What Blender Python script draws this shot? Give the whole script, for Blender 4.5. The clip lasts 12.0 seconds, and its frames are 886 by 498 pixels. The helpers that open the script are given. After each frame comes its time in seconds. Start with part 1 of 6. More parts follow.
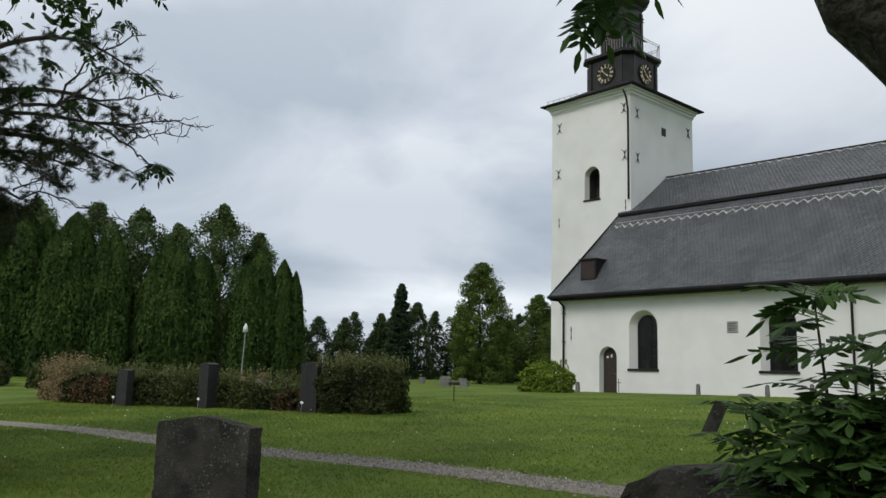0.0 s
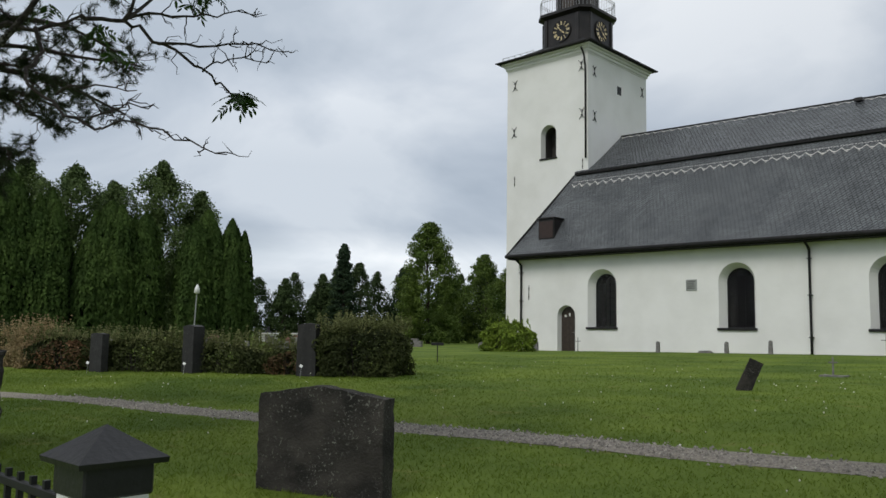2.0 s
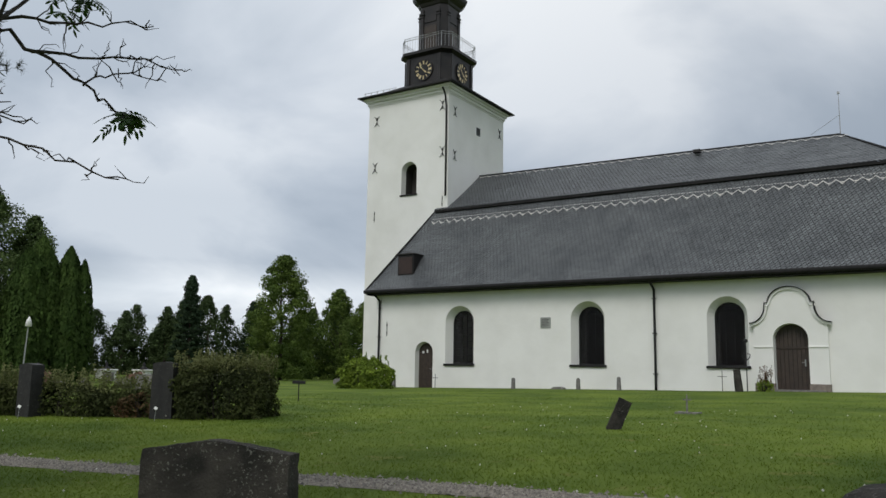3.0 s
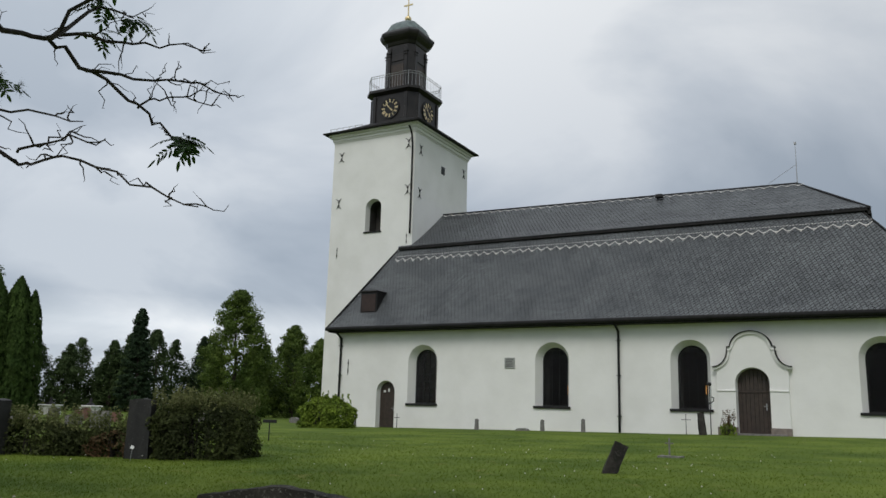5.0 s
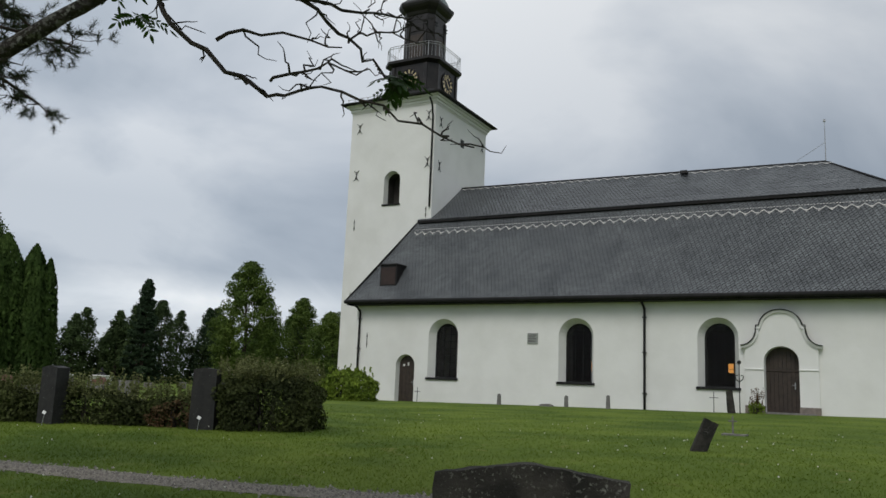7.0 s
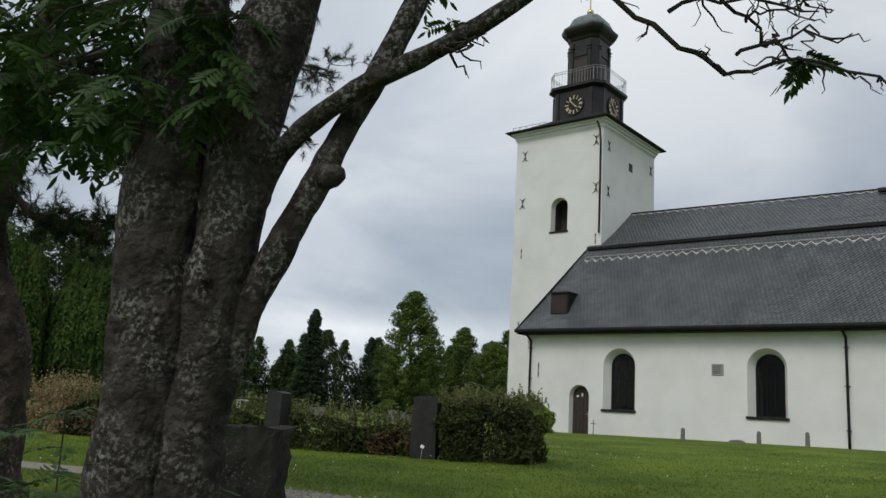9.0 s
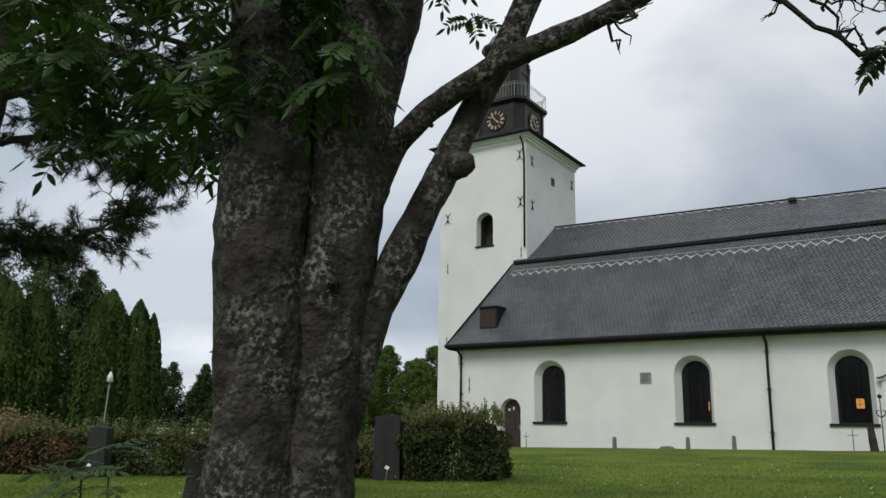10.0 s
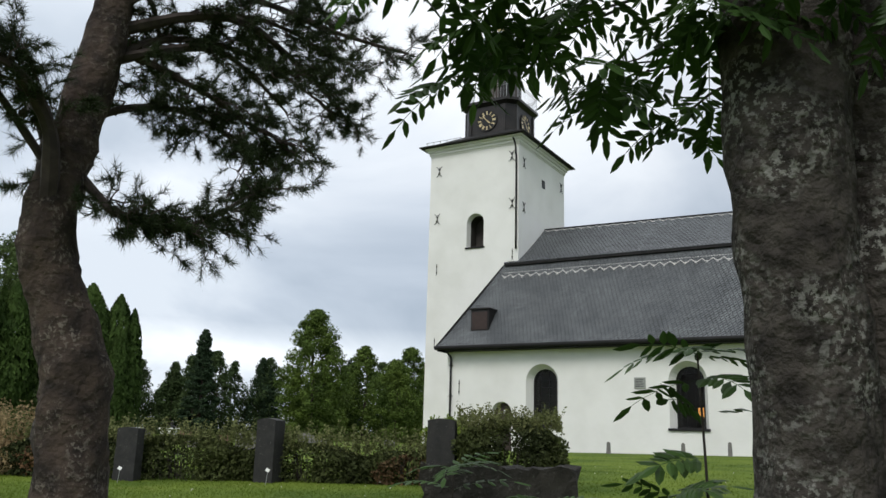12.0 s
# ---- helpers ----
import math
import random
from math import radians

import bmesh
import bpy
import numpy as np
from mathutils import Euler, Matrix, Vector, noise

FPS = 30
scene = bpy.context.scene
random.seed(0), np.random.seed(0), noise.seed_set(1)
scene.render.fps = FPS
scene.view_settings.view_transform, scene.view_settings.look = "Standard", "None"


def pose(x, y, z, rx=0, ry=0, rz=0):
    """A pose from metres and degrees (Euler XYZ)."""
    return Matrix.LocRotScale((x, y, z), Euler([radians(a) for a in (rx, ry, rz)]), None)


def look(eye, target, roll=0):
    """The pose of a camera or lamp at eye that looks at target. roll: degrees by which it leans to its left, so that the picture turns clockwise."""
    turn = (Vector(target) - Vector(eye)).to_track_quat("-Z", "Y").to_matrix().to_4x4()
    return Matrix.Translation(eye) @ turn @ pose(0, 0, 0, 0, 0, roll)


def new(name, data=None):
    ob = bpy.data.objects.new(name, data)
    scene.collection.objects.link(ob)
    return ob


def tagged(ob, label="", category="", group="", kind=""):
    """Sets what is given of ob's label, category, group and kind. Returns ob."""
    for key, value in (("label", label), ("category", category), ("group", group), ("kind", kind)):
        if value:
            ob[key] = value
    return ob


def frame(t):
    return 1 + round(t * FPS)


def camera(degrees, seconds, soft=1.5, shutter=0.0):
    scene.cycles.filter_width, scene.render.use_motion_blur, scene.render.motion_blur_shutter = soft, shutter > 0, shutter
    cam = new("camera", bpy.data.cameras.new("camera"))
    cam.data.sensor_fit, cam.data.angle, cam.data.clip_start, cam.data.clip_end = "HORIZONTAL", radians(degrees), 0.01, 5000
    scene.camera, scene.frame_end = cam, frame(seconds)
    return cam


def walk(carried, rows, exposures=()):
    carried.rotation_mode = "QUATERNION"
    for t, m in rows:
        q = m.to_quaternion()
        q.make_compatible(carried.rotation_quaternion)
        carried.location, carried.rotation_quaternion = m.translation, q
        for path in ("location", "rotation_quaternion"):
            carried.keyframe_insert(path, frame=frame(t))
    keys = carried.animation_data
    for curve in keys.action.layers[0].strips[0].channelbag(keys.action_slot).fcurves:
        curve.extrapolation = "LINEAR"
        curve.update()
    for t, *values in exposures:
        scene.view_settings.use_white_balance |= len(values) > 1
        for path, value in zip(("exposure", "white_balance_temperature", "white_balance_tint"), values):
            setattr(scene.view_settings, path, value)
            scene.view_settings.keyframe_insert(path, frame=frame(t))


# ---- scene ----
cam = camera(57.2, 12.0)
PATH = [
    (0, 0.402, 0.358, 1.529, 98.661, -1.495, 47.685),
    (0.5, 0.079, 0.269, 1.516, 99.045, -2.304, 45.748),
    (1, -0.248, 0.084, 1.534, 97.907, -3.034, 44.612),
    (1.5, -0.630, 0.021, 1.507, 96.265, -1.633, 47.027),
    (2, -0.984, -0.066, 1.509, 95.988, -0.895, 42.897),
    (2.5, -1.282, -0.062, 1.520, 95.771, -0.642, 35.777),
    (3, -1.407, -0.072, 1.567, 98.587, -0.842, 32.444),
    (5, -2.017, -0.268, 1.573, 101.364, -1.503, 28.861),
    (5.5, -2.324, -0.331, 1.539, 99.551, -1.831, 30.544),
    (6, -2.670, -0.341, 1.538, 100.243, -2.612, 31.537),
    (6.5, -2.967, -0.386, 1.534, 99.605, -2.286, 28.422),
    (8.5, -4.063, -0.623, 1.455, 101.302, -2.392, 32.799),
    (9, -4.367, -0.654, 1.461, 101.250, -3.364, 38.840),
    (9.5, -4.689, -0.757, 1.440, 101.819, -1.276, 36.879),
    (10, -5.042, -0.819, 1.431, 102.695, -0.868, 33.185),
    (10.5, -5.356, -0.834, 1.439, 103.310, -1.367, 31.533),
    (11, -5.725, -0.970, 1.449, 102.563, -0.908, 28.652),
    (11.5, -6.084, -1.039, 1.418, 102.604, -1.260, 30.896),
    (12, -6.404, -1.055, 1.445, 102.881, -1.552, 30.498),
]
walk(cam, [(t, pose(x, y, z, rx, ry, rz)) for t, x, y, z, rx, ry, rz in PATH],
     exposures=[(0, -0.1), (3.0, -0.12), (6.5, -0.3), (9.5, -0.2), (10.5, -0.05), (11.2, 0.08), (12.0, 0.2)])

# ---- light ----
world = bpy.data.worlds.new("overcast_sky")
scene.world = world
world.use_nodes = True
SUN_EL, SUN_AZ = radians(48), radians(200)


def sky_nodes():
    nt = world.node_tree
    nt.nodes.clear()
    n, l = nt.nodes.new, nt.links.new
    out, bg = n("ShaderNodeOutputWorld"), n("ShaderNodeBackground")
    sky = n("ShaderNodeTexSky")
    sky.sky_type, sky.sun_disc = "NISHITA", False
    sky.sun_elevation, sky.sun_rotation = SUN_EL, SUN_AZ
    tc, sep = n("ShaderNodeTexCoord"), n("ShaderNodeSeparateXYZ")
    l(tc.outputs["Generated"], sep.inputs[0])
    # clouds lie on a flat sheet: direction divided by height
    addz = n("ShaderNodeMath"); addz.operation = "ADD"; addz.inputs[1].default_value = 0.26
    mx = n("ShaderNodeMath"); mx.operation = "MAXIMUM"; mx.inputs[1].default_value = 0.03
    l(sep.outputs[2], addz.inputs[0]); l(addz.outputs[0], mx.inputs[0])
    dx = n("ShaderNodeMath"); dx.operation = "DIVIDE"; l(sep.outputs[0], dx.inputs[0]); l(mx.outputs[0], dx.inputs[1])
    dy = n("ShaderNodeMath"); dy.operation = "DIVIDE"; l(sep.outputs[1], dy.inputs[0]); l(mx.outputs[0], dy.inputs[1])
    com = n("ShaderNodeCombineXYZ"); l(dx.outputs[0], com.inputs[0]); l(dy.outputs[0], com.inputs[1])
    com.inputs[2].default_value = CLOUD_SEED
    big = n("ShaderNodeTexNoise"); big.inputs["Scale"].default_value = 1.15; big.inputs["Detail"].default_value = 6; big.inputs["Roughness"].default_value = 0.5
    big.inputs["Distortion"].default_value = 0.5
    l(com.outputs[0], big.inputs["Vector"])
    ramp = n("ShaderNodeValToRGB"); l(big.outputs["Fac"], ramp.inputs[0])
    e = ramp.color_ramp.elements
    e[0].position, e[0].color = 0.36, (0.50, 0.55, 0.61, 1)
    e[1].position, e[1].color = 0.63, (0.88, 0.90, 0.92, 1)
    m = ramp.color_ramp.elements.new(0.50); m.color = (0.67, 0.71, 0.76, 1)
    # the bright torn strip over the horizon
    hor = n("ShaderNodeValToRGB"); l(sep.outputs[2], hor.inputs[0])
    h = hor.color_ramp.elements
    h[0].position, h[0].color = 0.02, (0.74, 0.77, 0.81, 1)
    h[1].position, h[1].color = 0.55, (1.16, 1.16, 1.15, 1)
    for at, c in ((0.06, (0.84, 0.87, 0.91)), (0.092, (1.06, 1.07, 1.08)), (0.125, (0.66, 0.70, 0.755)), (0.20, (0.67, 0.71, 0.76)), (0.31, (0.86, 0.885, 0.915))):
        hor.color_ramp.elements.new(at).color = (*c, 1)
    # the cloud sheet is thinner towards the west and thicker over the church
    side = n("ShaderNodeMapRange"); l(sep.outputs[0], side.inputs[0])
    side.inputs[1].default_value, side.inputs[2].default_value, side.inputs[3].default_value, side.inputs[4].default_value = -0.75, 0.05, 1.10, 0.86
    slant = n("ShaderNodeMix"); slant.data_type, slant.blend_type = "RGBA", "MULTIPLY"; slant.inputs[0].default_value = 1
    l(hor.outputs[0], slant.inputs[6]); l(side.outputs[0], slant.inputs[7])
    mul = n("ShaderNodeMix"); mul.data_type, mul.blend_type = "RGBA", "MULTIPLY"
    mul.inputs[0].default_value = 1
    l(ramp.outputs[0], mul.inputs[6]); l(slant.outputs[2], mul.inputs[7])
    thin = n("ShaderNodeMix"); thin.data_type, thin.blend_type = "RGBA", "ADD"
    thin.inputs[0].default_value = 0.012
    l(mul.outputs[2], thin.inputs[6]); l(sky.outputs[0], thin.inputs[7])
    l(thin.outputs[2], bg.inputs[0])
    bg.inputs[1].default_value = 1.0
    l(bg.outputs[0], out.inputs[0])


CLOUD_SEED = 3.7
sky_nodes()
sun = new("sun", bpy.data.lights.new("sun", "SUN"))
sun.data.energy, sun.data.angle, sun.data.color = 1.5, radians(25), (1.0, 0.97, 0.92)
sun.matrix_world = look((-6, -30, 40), (-12, 6, 0))


# ---- helpers for building ----
def part(name, bm, material, parent=None, label="", smooth=False):
    me = bpy.data.meshes.new(name)
    bm.to_mesh(me)
    bm.free()
    if smooth:
        for p in me.polygons:
            p.use_smooth = True
    for mt in (material if isinstance(material, (list, tuple)) else [material]):
        me.materials.append(mt)
    ob = new(name, me)
    if parent is not None:
        ob.parent = parent
    if label:
        ob["label"] = label
    return ob


def thing(name, label, category, at=(0, 0, 0), group="", kind="", turn=0):
    ob = new(name)
    ob.empty_display_size = 0.1
    ob.matrix_basis = pose(*at, 0, 0, turn)
    return tagged(ob, label, category, group, kind)


def box(bm, x0, x1, y0, y1, z0, z1, m=None):
    vs = [bm.verts.new(v) for v in ((x0, y0, z0), (x1, y0, z0), (x1, y1, z0), (x0, y1, z0), (x0, y0, z1), (x1, y0, z1), (x1, y1, z1), (x0, y1, z1))]
    if m is not None:
        for v in vs:
            v.co = m @ v.co
    for f in ((3, 2, 1, 0), (4, 5, 6, 7), (0, 1, 5, 4), (1, 2, 6, 5), (2, 3, 7, 6), (3, 0, 4, 7)):
        bm.faces.new([vs[i] for i in f])
    return vs


def bevelled(x0, x1, y0, y1, z0, z1, w=0.01, m=None, seg=1):
    bm = bmesh.new()
    box(bm, x0, x1, y0, y1, z0, z1, m)
    bmesh.ops.bevel(bm, geom=bm.edges[:], offset=w, segments=seg, affect="EDGES")
    return bm


def prism(bm, outline, z0, z1, scale1=1.0):
    """An upright prism from a flat outline (x, y), counterclockwise."""
    lo = [bm.verts.new((x, y, z0)) for x, y in outline]
    hi = [bm.verts.new((x * scale1, y * scale1, z1)) for x, y in outline]
    n = len(lo)
    for i in range(n):
        bm.faces.new((lo[i], lo[(i + 1) % n], hi[(i + 1) % n], hi[i]))
    bm.faces.new(hi)
    bm.faces.new(lo[::-1])


def tube(bm, pts, radii, sides=8, rough=0.0, seed=0, cap=True, bump=0.0):
    """A tapered tube along pts; rough makes its outline uneven."""
    pts = [Vector(p) for p in pts]
    rings, carried = [], None
    for i, p in enumerate(pts):
        d = (pts[min(i + 1, len(pts) - 1)] - pts[max(i - 1, 0)]).normalized()
        if carried is None:
            carried = d.cross(Vector((0.9, 0.4, 0.1)) if abs(d.z) > 0.7 else Vector((0, 0, 1)))
        a = (carried - d * carried.dot(d)).normalized()
        carried = a
        b = d.cross(a)
        ring = []
        for k in range(sides):
            t = 2 * math.pi * k / sides
            o = a * math.cos(t) + b * math.sin(t)
            r = radii[i]
            if rough:
                q = p + o * r
                r *= 1 + rough * noise.noise((q.x * 9 + seed, q.y * 9, q.z * 5)) + rough * 0.6 * noise.noise((q.x * 25, q.y * 25 + seed, q.z * 18))
            ring.append(bm.verts.new(p + o * r))
        rings.append(ring)
    for r0, r1 in zip(rings, rings[1:]):
        for k in range(sides):
            bm.faces.new((r0[k], r0[(k + 1) % sides], r1[(k + 1) % sides], r1[k]))
    if cap:
        bm.faces.new(rings[0][::-1])
        bm.faces.new(rings[-1])


def spline(pts, n):
    """A smooth line through pts, n steps between each two."""
    pts = [Vector(p) for p in pts]
    out = []
    for i in range(len(pts) - 1):
        p0, p1, p2, p3 = pts[max(i - 1, 0)], pts[i], pts[i + 1], pts[min(i + 2, len(pts) - 1)]
        for k in range(n):
            t = k / n
            out.append(0.5 * (2 * p1 + (p2 - p0) * t + (2 * p0 - 5 * p1 + 4 * p2 - p3) * t * t + (3 * p1 - p0 - 3 * p2 + p3) * t ** 3))
    out.append(pts[-1])
    return out


def lerp_list(vals, n):
    out = []
    for a, b in zip(vals, vals[1:]):
        out += [a + (b - a) * k / n for k in range(n)]
    return out + [vals[-1]]


def smooth01(t):
    t = max(0.0, min(1.0, t))
    return t * t * (3 - 2 * t)


def mesh_from(name, verts, faces, material, parent=None, label="", smooth=False):
    me = bpy.data.meshes.new(name)
    me.from_pydata(verts, [], faces)
    me.materials.append(material)
    if smooth:
        me.polygons.foreach_set("use_smooth", [True] * len(me.polygons))
    me.update()
    ob = new(name, me)
    ob.parent = parent
    if label:
        ob["label"] = label
    return ob


# ---- materials ----
def material(name, colour, colour2=None, scale=4.0, rough=0.8, metal=0.0, bump=0.0, bump_scale=40.0, spots=None, spot_scale=20.0, spot_cut=0.6, island=0.0, per_object=0.0, sheen=0.0, translucent=0.0, low=0.35, high=0.65, detail=6.0, patch=0.0, gloss=0.5):
    mt = bpy.data.materials.new(name)
    mt.use_nodes = True
    nt = mt.node_tree
    n, l = nt.nodes.new, nt.links.new
    bsdf = nt.nodes["Principled BSDF"]
    bsdf.inputs["Roughness"].default_value = rough
    bsdf.inputs["Metallic"].default_value = metal
    bsdf.inputs["Specular IOR Level"].default_value = gloss
    tc = n("ShaderNodeTexCoord")
    geo = n("ShaderNodeNewGeometry")
    c2 = colour2 or tuple(v * 0.75 for v in colour)
    nz = n("ShaderNodeTexNoise"); nz.inputs["Scale"].default_value = scale; nz.inputs["Detail"].default_value = detail
    l(geo.outputs["Position"], nz.inputs["Vector"])
    rp = n("ShaderNodeValToRGB"); l(nz.outputs["Fac"], rp.inputs[0])
    rp.color_ramp.elements[0].position, rp.color_ramp.elements[0].color = low, (*c2, 1)
    rp.color_ramp.elements[1].position, rp.color_ramp.elements[1].color = high, (*colour, 1)
    col = rp.outputs[0]
    if spots:
        vz = n("ShaderNodeTexNoise"); vz.inputs["Scale"].default_value = spot_scale; vz.inputs["Detail"].default_value = 8; vz.inputs["Roughness"].default_value = 0.65
        l(geo.outputs["Position"], vz.inputs["Vector"])
        sr = n("ShaderNodeValToRGB"); l(vz.outputs["Fac"], sr.inputs[0])
        sr.color_ramp.elements[0].position, sr.color_ramp.elements[1].position = spot_cut, spot_cut + 0.06
        mix = n("ShaderNodeMix"); mix.data_type = "RGBA"
        amount = sr.outputs[0]
        if patch:
            pz = n("ShaderNodeTexNoise"); pz.inputs["Scale"].default_value = patch; pz.inputs["Detail"].default_value = 3
            l(geo.outputs["Position"], pz.inputs["Vector"])
            pr = n("ShaderNodeMapRange"); l(pz.outputs["Fac"], pr.inputs[0])
            pr.inputs[1].default_value, pr.inputs[2].default_value = 0.44, 0.66
            pm = n("ShaderNodeMath"); pm.operation = "MULTIPLY"
            l(pr.outputs[0], pm.inputs[0]); l(sr.outputs[0], pm.inputs[1])
            amount = pm.outputs[0]
        l(amount, mix.inputs[0]); l(col, mix.inputs[6]); mix.inputs[7].default_value = (*spots, 1)
        col = mix.outputs[2]
    if island or per_object:
        src = geo.outputs["Random Per Island"] if island else n("ShaderNodeObjectInfo").outputs["Random"]
        amount = island or per_object
        mr = n("ShaderNodeMapRange"); l(src, mr.inputs[0])
        mr.inputs[3].default_value, mr.inputs[4].default_value = 1 - amount, 1 + amount
        mul = n("ShaderNodeMix"); mul.data_type, mul.blend_type = "RGBA", "MULTIPLY"
        mul.inputs[0].default_value = 1
        l(col, mul.inputs[6]); l(mr.outputs[0], mul.inputs[7])
        col = mul.outputs[2]
    l(col, bsdf.inputs["Base Color"])
    if bump:
        bz = n("ShaderNodeTexNoise"); bz.inputs["Scale"].default_value = bump_scale; bz.inputs["Detail"].default_value = 8
        l(geo.outputs["Position"], bz.inputs["Vector"])
        bp = n("ShaderNodeBump"); bp.inputs["Strength"].default_value = 1.0; bp.inputs["Distance"].default_value = bump
        l(bz.outputs["Fac"], bp.inputs["Height"]); l(bp.outputs[0], bsdf.inputs["Normal"])
    if translucent:
        tr = n("ShaderNodeBsdfTranslucent"); l(col, tr.inputs[0])
        ms = n("ShaderNodeMixShader"); ms.inputs[0].default_value = translucent
        l(bsdf.outputs[0], ms.inputs[1]); l(tr.outputs[0], ms.inputs[2])
        l(ms.outputs[0], nt.nodes["Material Output"].inputs[0])
    return mt


def slate_material():
    """Scale-shaped slates in staggered courses, about 0.2 m wide, on the slopes of the roof."""
    mt = material("roof_slate", (0.085, 0.09, 0.10), (0.05, 0.053, 0.06), scale=1.2, rough=0.42, bump=0)
    nt = mt.node_tree
    n, l = nt.nodes.new, nt.links.new
    bsdf = nt.nodes["Principled BSDF"]
    geo = n("ShaderNodeNewGeometry")
    mp = n("ShaderNodeMapping")
    br = n("ShaderNodeTexBrick")
    br.offset, br.squash = 0.0, 1.0
    br.inputs["Scale"].default_value = 1.0
    br.inputs["Brick Width"].default_value, br.inputs["Row Height"].default_value = 0.11, 0.11
    br.inputs["Mortar Size"].default_value, br.inputs["Mortar Smooth"].default_value = 0.018, 0.3
    br.inputs["Color1"].default_value, br.inputs["Color2"].default_value, br.inputs["Mortar"].default_value = (0.070, 0.073, 0.076, 1), (0.125, 0.128, 0.132, 1), (0.006, 0.006, 0.007, 1)
    com = n("ShaderNodeSeparateXYZ"); l(geo.outputs["Position"], com.inputs[0])
    cc = n("ShaderNodeCombineXYZ"); l(com.outputs[0], cc.inputs[0]); l(com.outputs[2], cc.inputs[1])
    l(cc.outputs[0], mp.inputs["Vector"])
    mp.inputs["Rotation"].default_value = (0, 0, radians(45))
    mp.inputs["Scale"].default_value = (1.0, 1.15, 1.0)
    l(mp.outputs[0], br.inputs["Vector"])
    nz = n("ShaderNodeTexNoise"); nz.inputs["Scale"].default_value = 0.9; nz.inputs["Detail"].default_value = 6
    l(geo.outputs["Position"], nz.inputs["Vector"])
    mr = n("ShaderNodeMapRange"); l(nz.outputs["Fac"], mr.inputs[0]); mr.inputs[1].default_value, mr.inputs[2].default_value = 0.3, 0.7
    mr.inputs[3].default_value, mr.inputs[4].default_value = 0.72, 1.25
    mul = n("ShaderNodeMix"); mul.data_type, mul.blend_type = "RGBA", "MULTIPLY"; mul.inputs[0].default_value = 1
    l(br.outputs["Color"], mul.inputs[6]); l(mr.outputs[0], mul.inputs[7]); l(mul.outputs[2], bsdf.inputs["Base Color"])
    bp = n("ShaderNodeBump"); bp.inputs["Strength"].default_value = 0.8; bp.inputs["Distance"].default_value = 0.03; bp.invert = True
    l(br.outputs["Fac"], bp.inputs["Height"]); l(bp.outputs[0], bsdf.inputs["Normal"])
    return mt


PLASTER = material("lime_plaster", (0.80, 0.795, 0.775), (0.73, 0.725, 0.70), scale=0.7, rough=0.9, bump=0.006, bump_scale=5, low=0.3, high=0.6)
SLATE = slate_material()
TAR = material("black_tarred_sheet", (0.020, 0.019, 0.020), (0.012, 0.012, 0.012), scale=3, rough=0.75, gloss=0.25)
COPPER = material("dark_sheet_metal", (0.026, 0.022, 0.021), (0.013, 0.012, 0.0115), scale=1.5, rough=0.45, metal=0.3, bump=0.01, bump_scale=6)
PATINA = material("grey_green_dome_sheet", (0.17, 0.21, 0.21), (0.10, 0.13, 0.13), scale=4, rough=0.5, metal=0.3)
GILT = material("gilding", (0.80, 0.66, 0.38), (0.68, 0.53, 0.28), scale=8, rough=0.3, metal=0.8)
IRON = material("black_iron", (0.02, 0.02, 0.021), (0.012, 0.012, 0.012), scale=10, rough=0.55, metal=0.4)
RAIL_GREY = material("galvanised_rail", (0.42, 0.43, 0.44), (0.33, 0.33, 0.34), scale=10, rough=0.45, metal=0.5)
DOOR_WOOD = material("dark_brown_boards", (0.045, 0.03, 0.022), (0.028, 0.019, 0.014), scale=6, rough=0.6, bump=0.004, bump_scale=30)
PLINTH = material("brown_grey_granite", (0.24, 0.20, 0.17), (0.16, 0.135, 0.12), scale=9, rough=0.85, bump=0.01)
PLAQUE_STONE = material("grey_tablet", (0.33, 0.34, 0.32), (0.22, 0.23, 0.22), scale=12, rough=0.7)
WHITE_TRIM = material("white_roof_trim", (0.62, 0.60, 0.56), (0.45, 0.44, 0.42), scale=5, rough=0.7)
WHITE_PAINT = material("white_paint", (0.78, 0.78, 0.77), (0.66, 0.66, 0.64), scale=6, rough=0.5)
BLACK_CAP = material("black_painted_cap", (0.016, 0.016, 0.018), (0.010, 0.010, 0.011), scale=5, rough=0.38, bump=0.002)
GRANITE_DARK = material("dark_weathered_granite", (0.055, 0.050, 0.044), (0.022, 0.021, 0.019), scale=6, rough=0.95, bump=0.008, bump_scale=70, spots=(0.17, 0.17, 0.15), spot_scale=60, spot_cut=0.57, patch=4, gloss=0.2)
GRANITE_BLACK = material("black_weathered_granite", (0.021, 0.020, 0.019), (0.010, 0.010, 0.010), scale=9, rough=0.75, bump=0.004, bump_scale=60, spots=(0.075, 0.075, 0.07), spot_scale=30, spot_cut=0.62)
GRANITE_GREY = material("grey_granite", (0.20, 0.19, 0.18), (0.12, 0.115, 0.11), scale=10, rough=0.85, bump=0.008, spots=(0.3, 0.29, 0.27), spot_scale=30, spot_cut=0.62)
GRANITE_RED = material("red_granite", (0.22, 0.11, 0.085), (0.14, 0.075, 0.06), scale=10, rough=0.7)
GRAVEL = material("path_gravel", (0.30, 0.27, 0.22), (0.15, 0.13, 0.105), scale=45, rough=0.95, bump=0.02, bump_scale=60)
PEBBLE = material("pebbles", (0.30, 0.275, 0.24), (0.17, 0.155, 0.135), scale=30, rough=0.9, island=0.4)
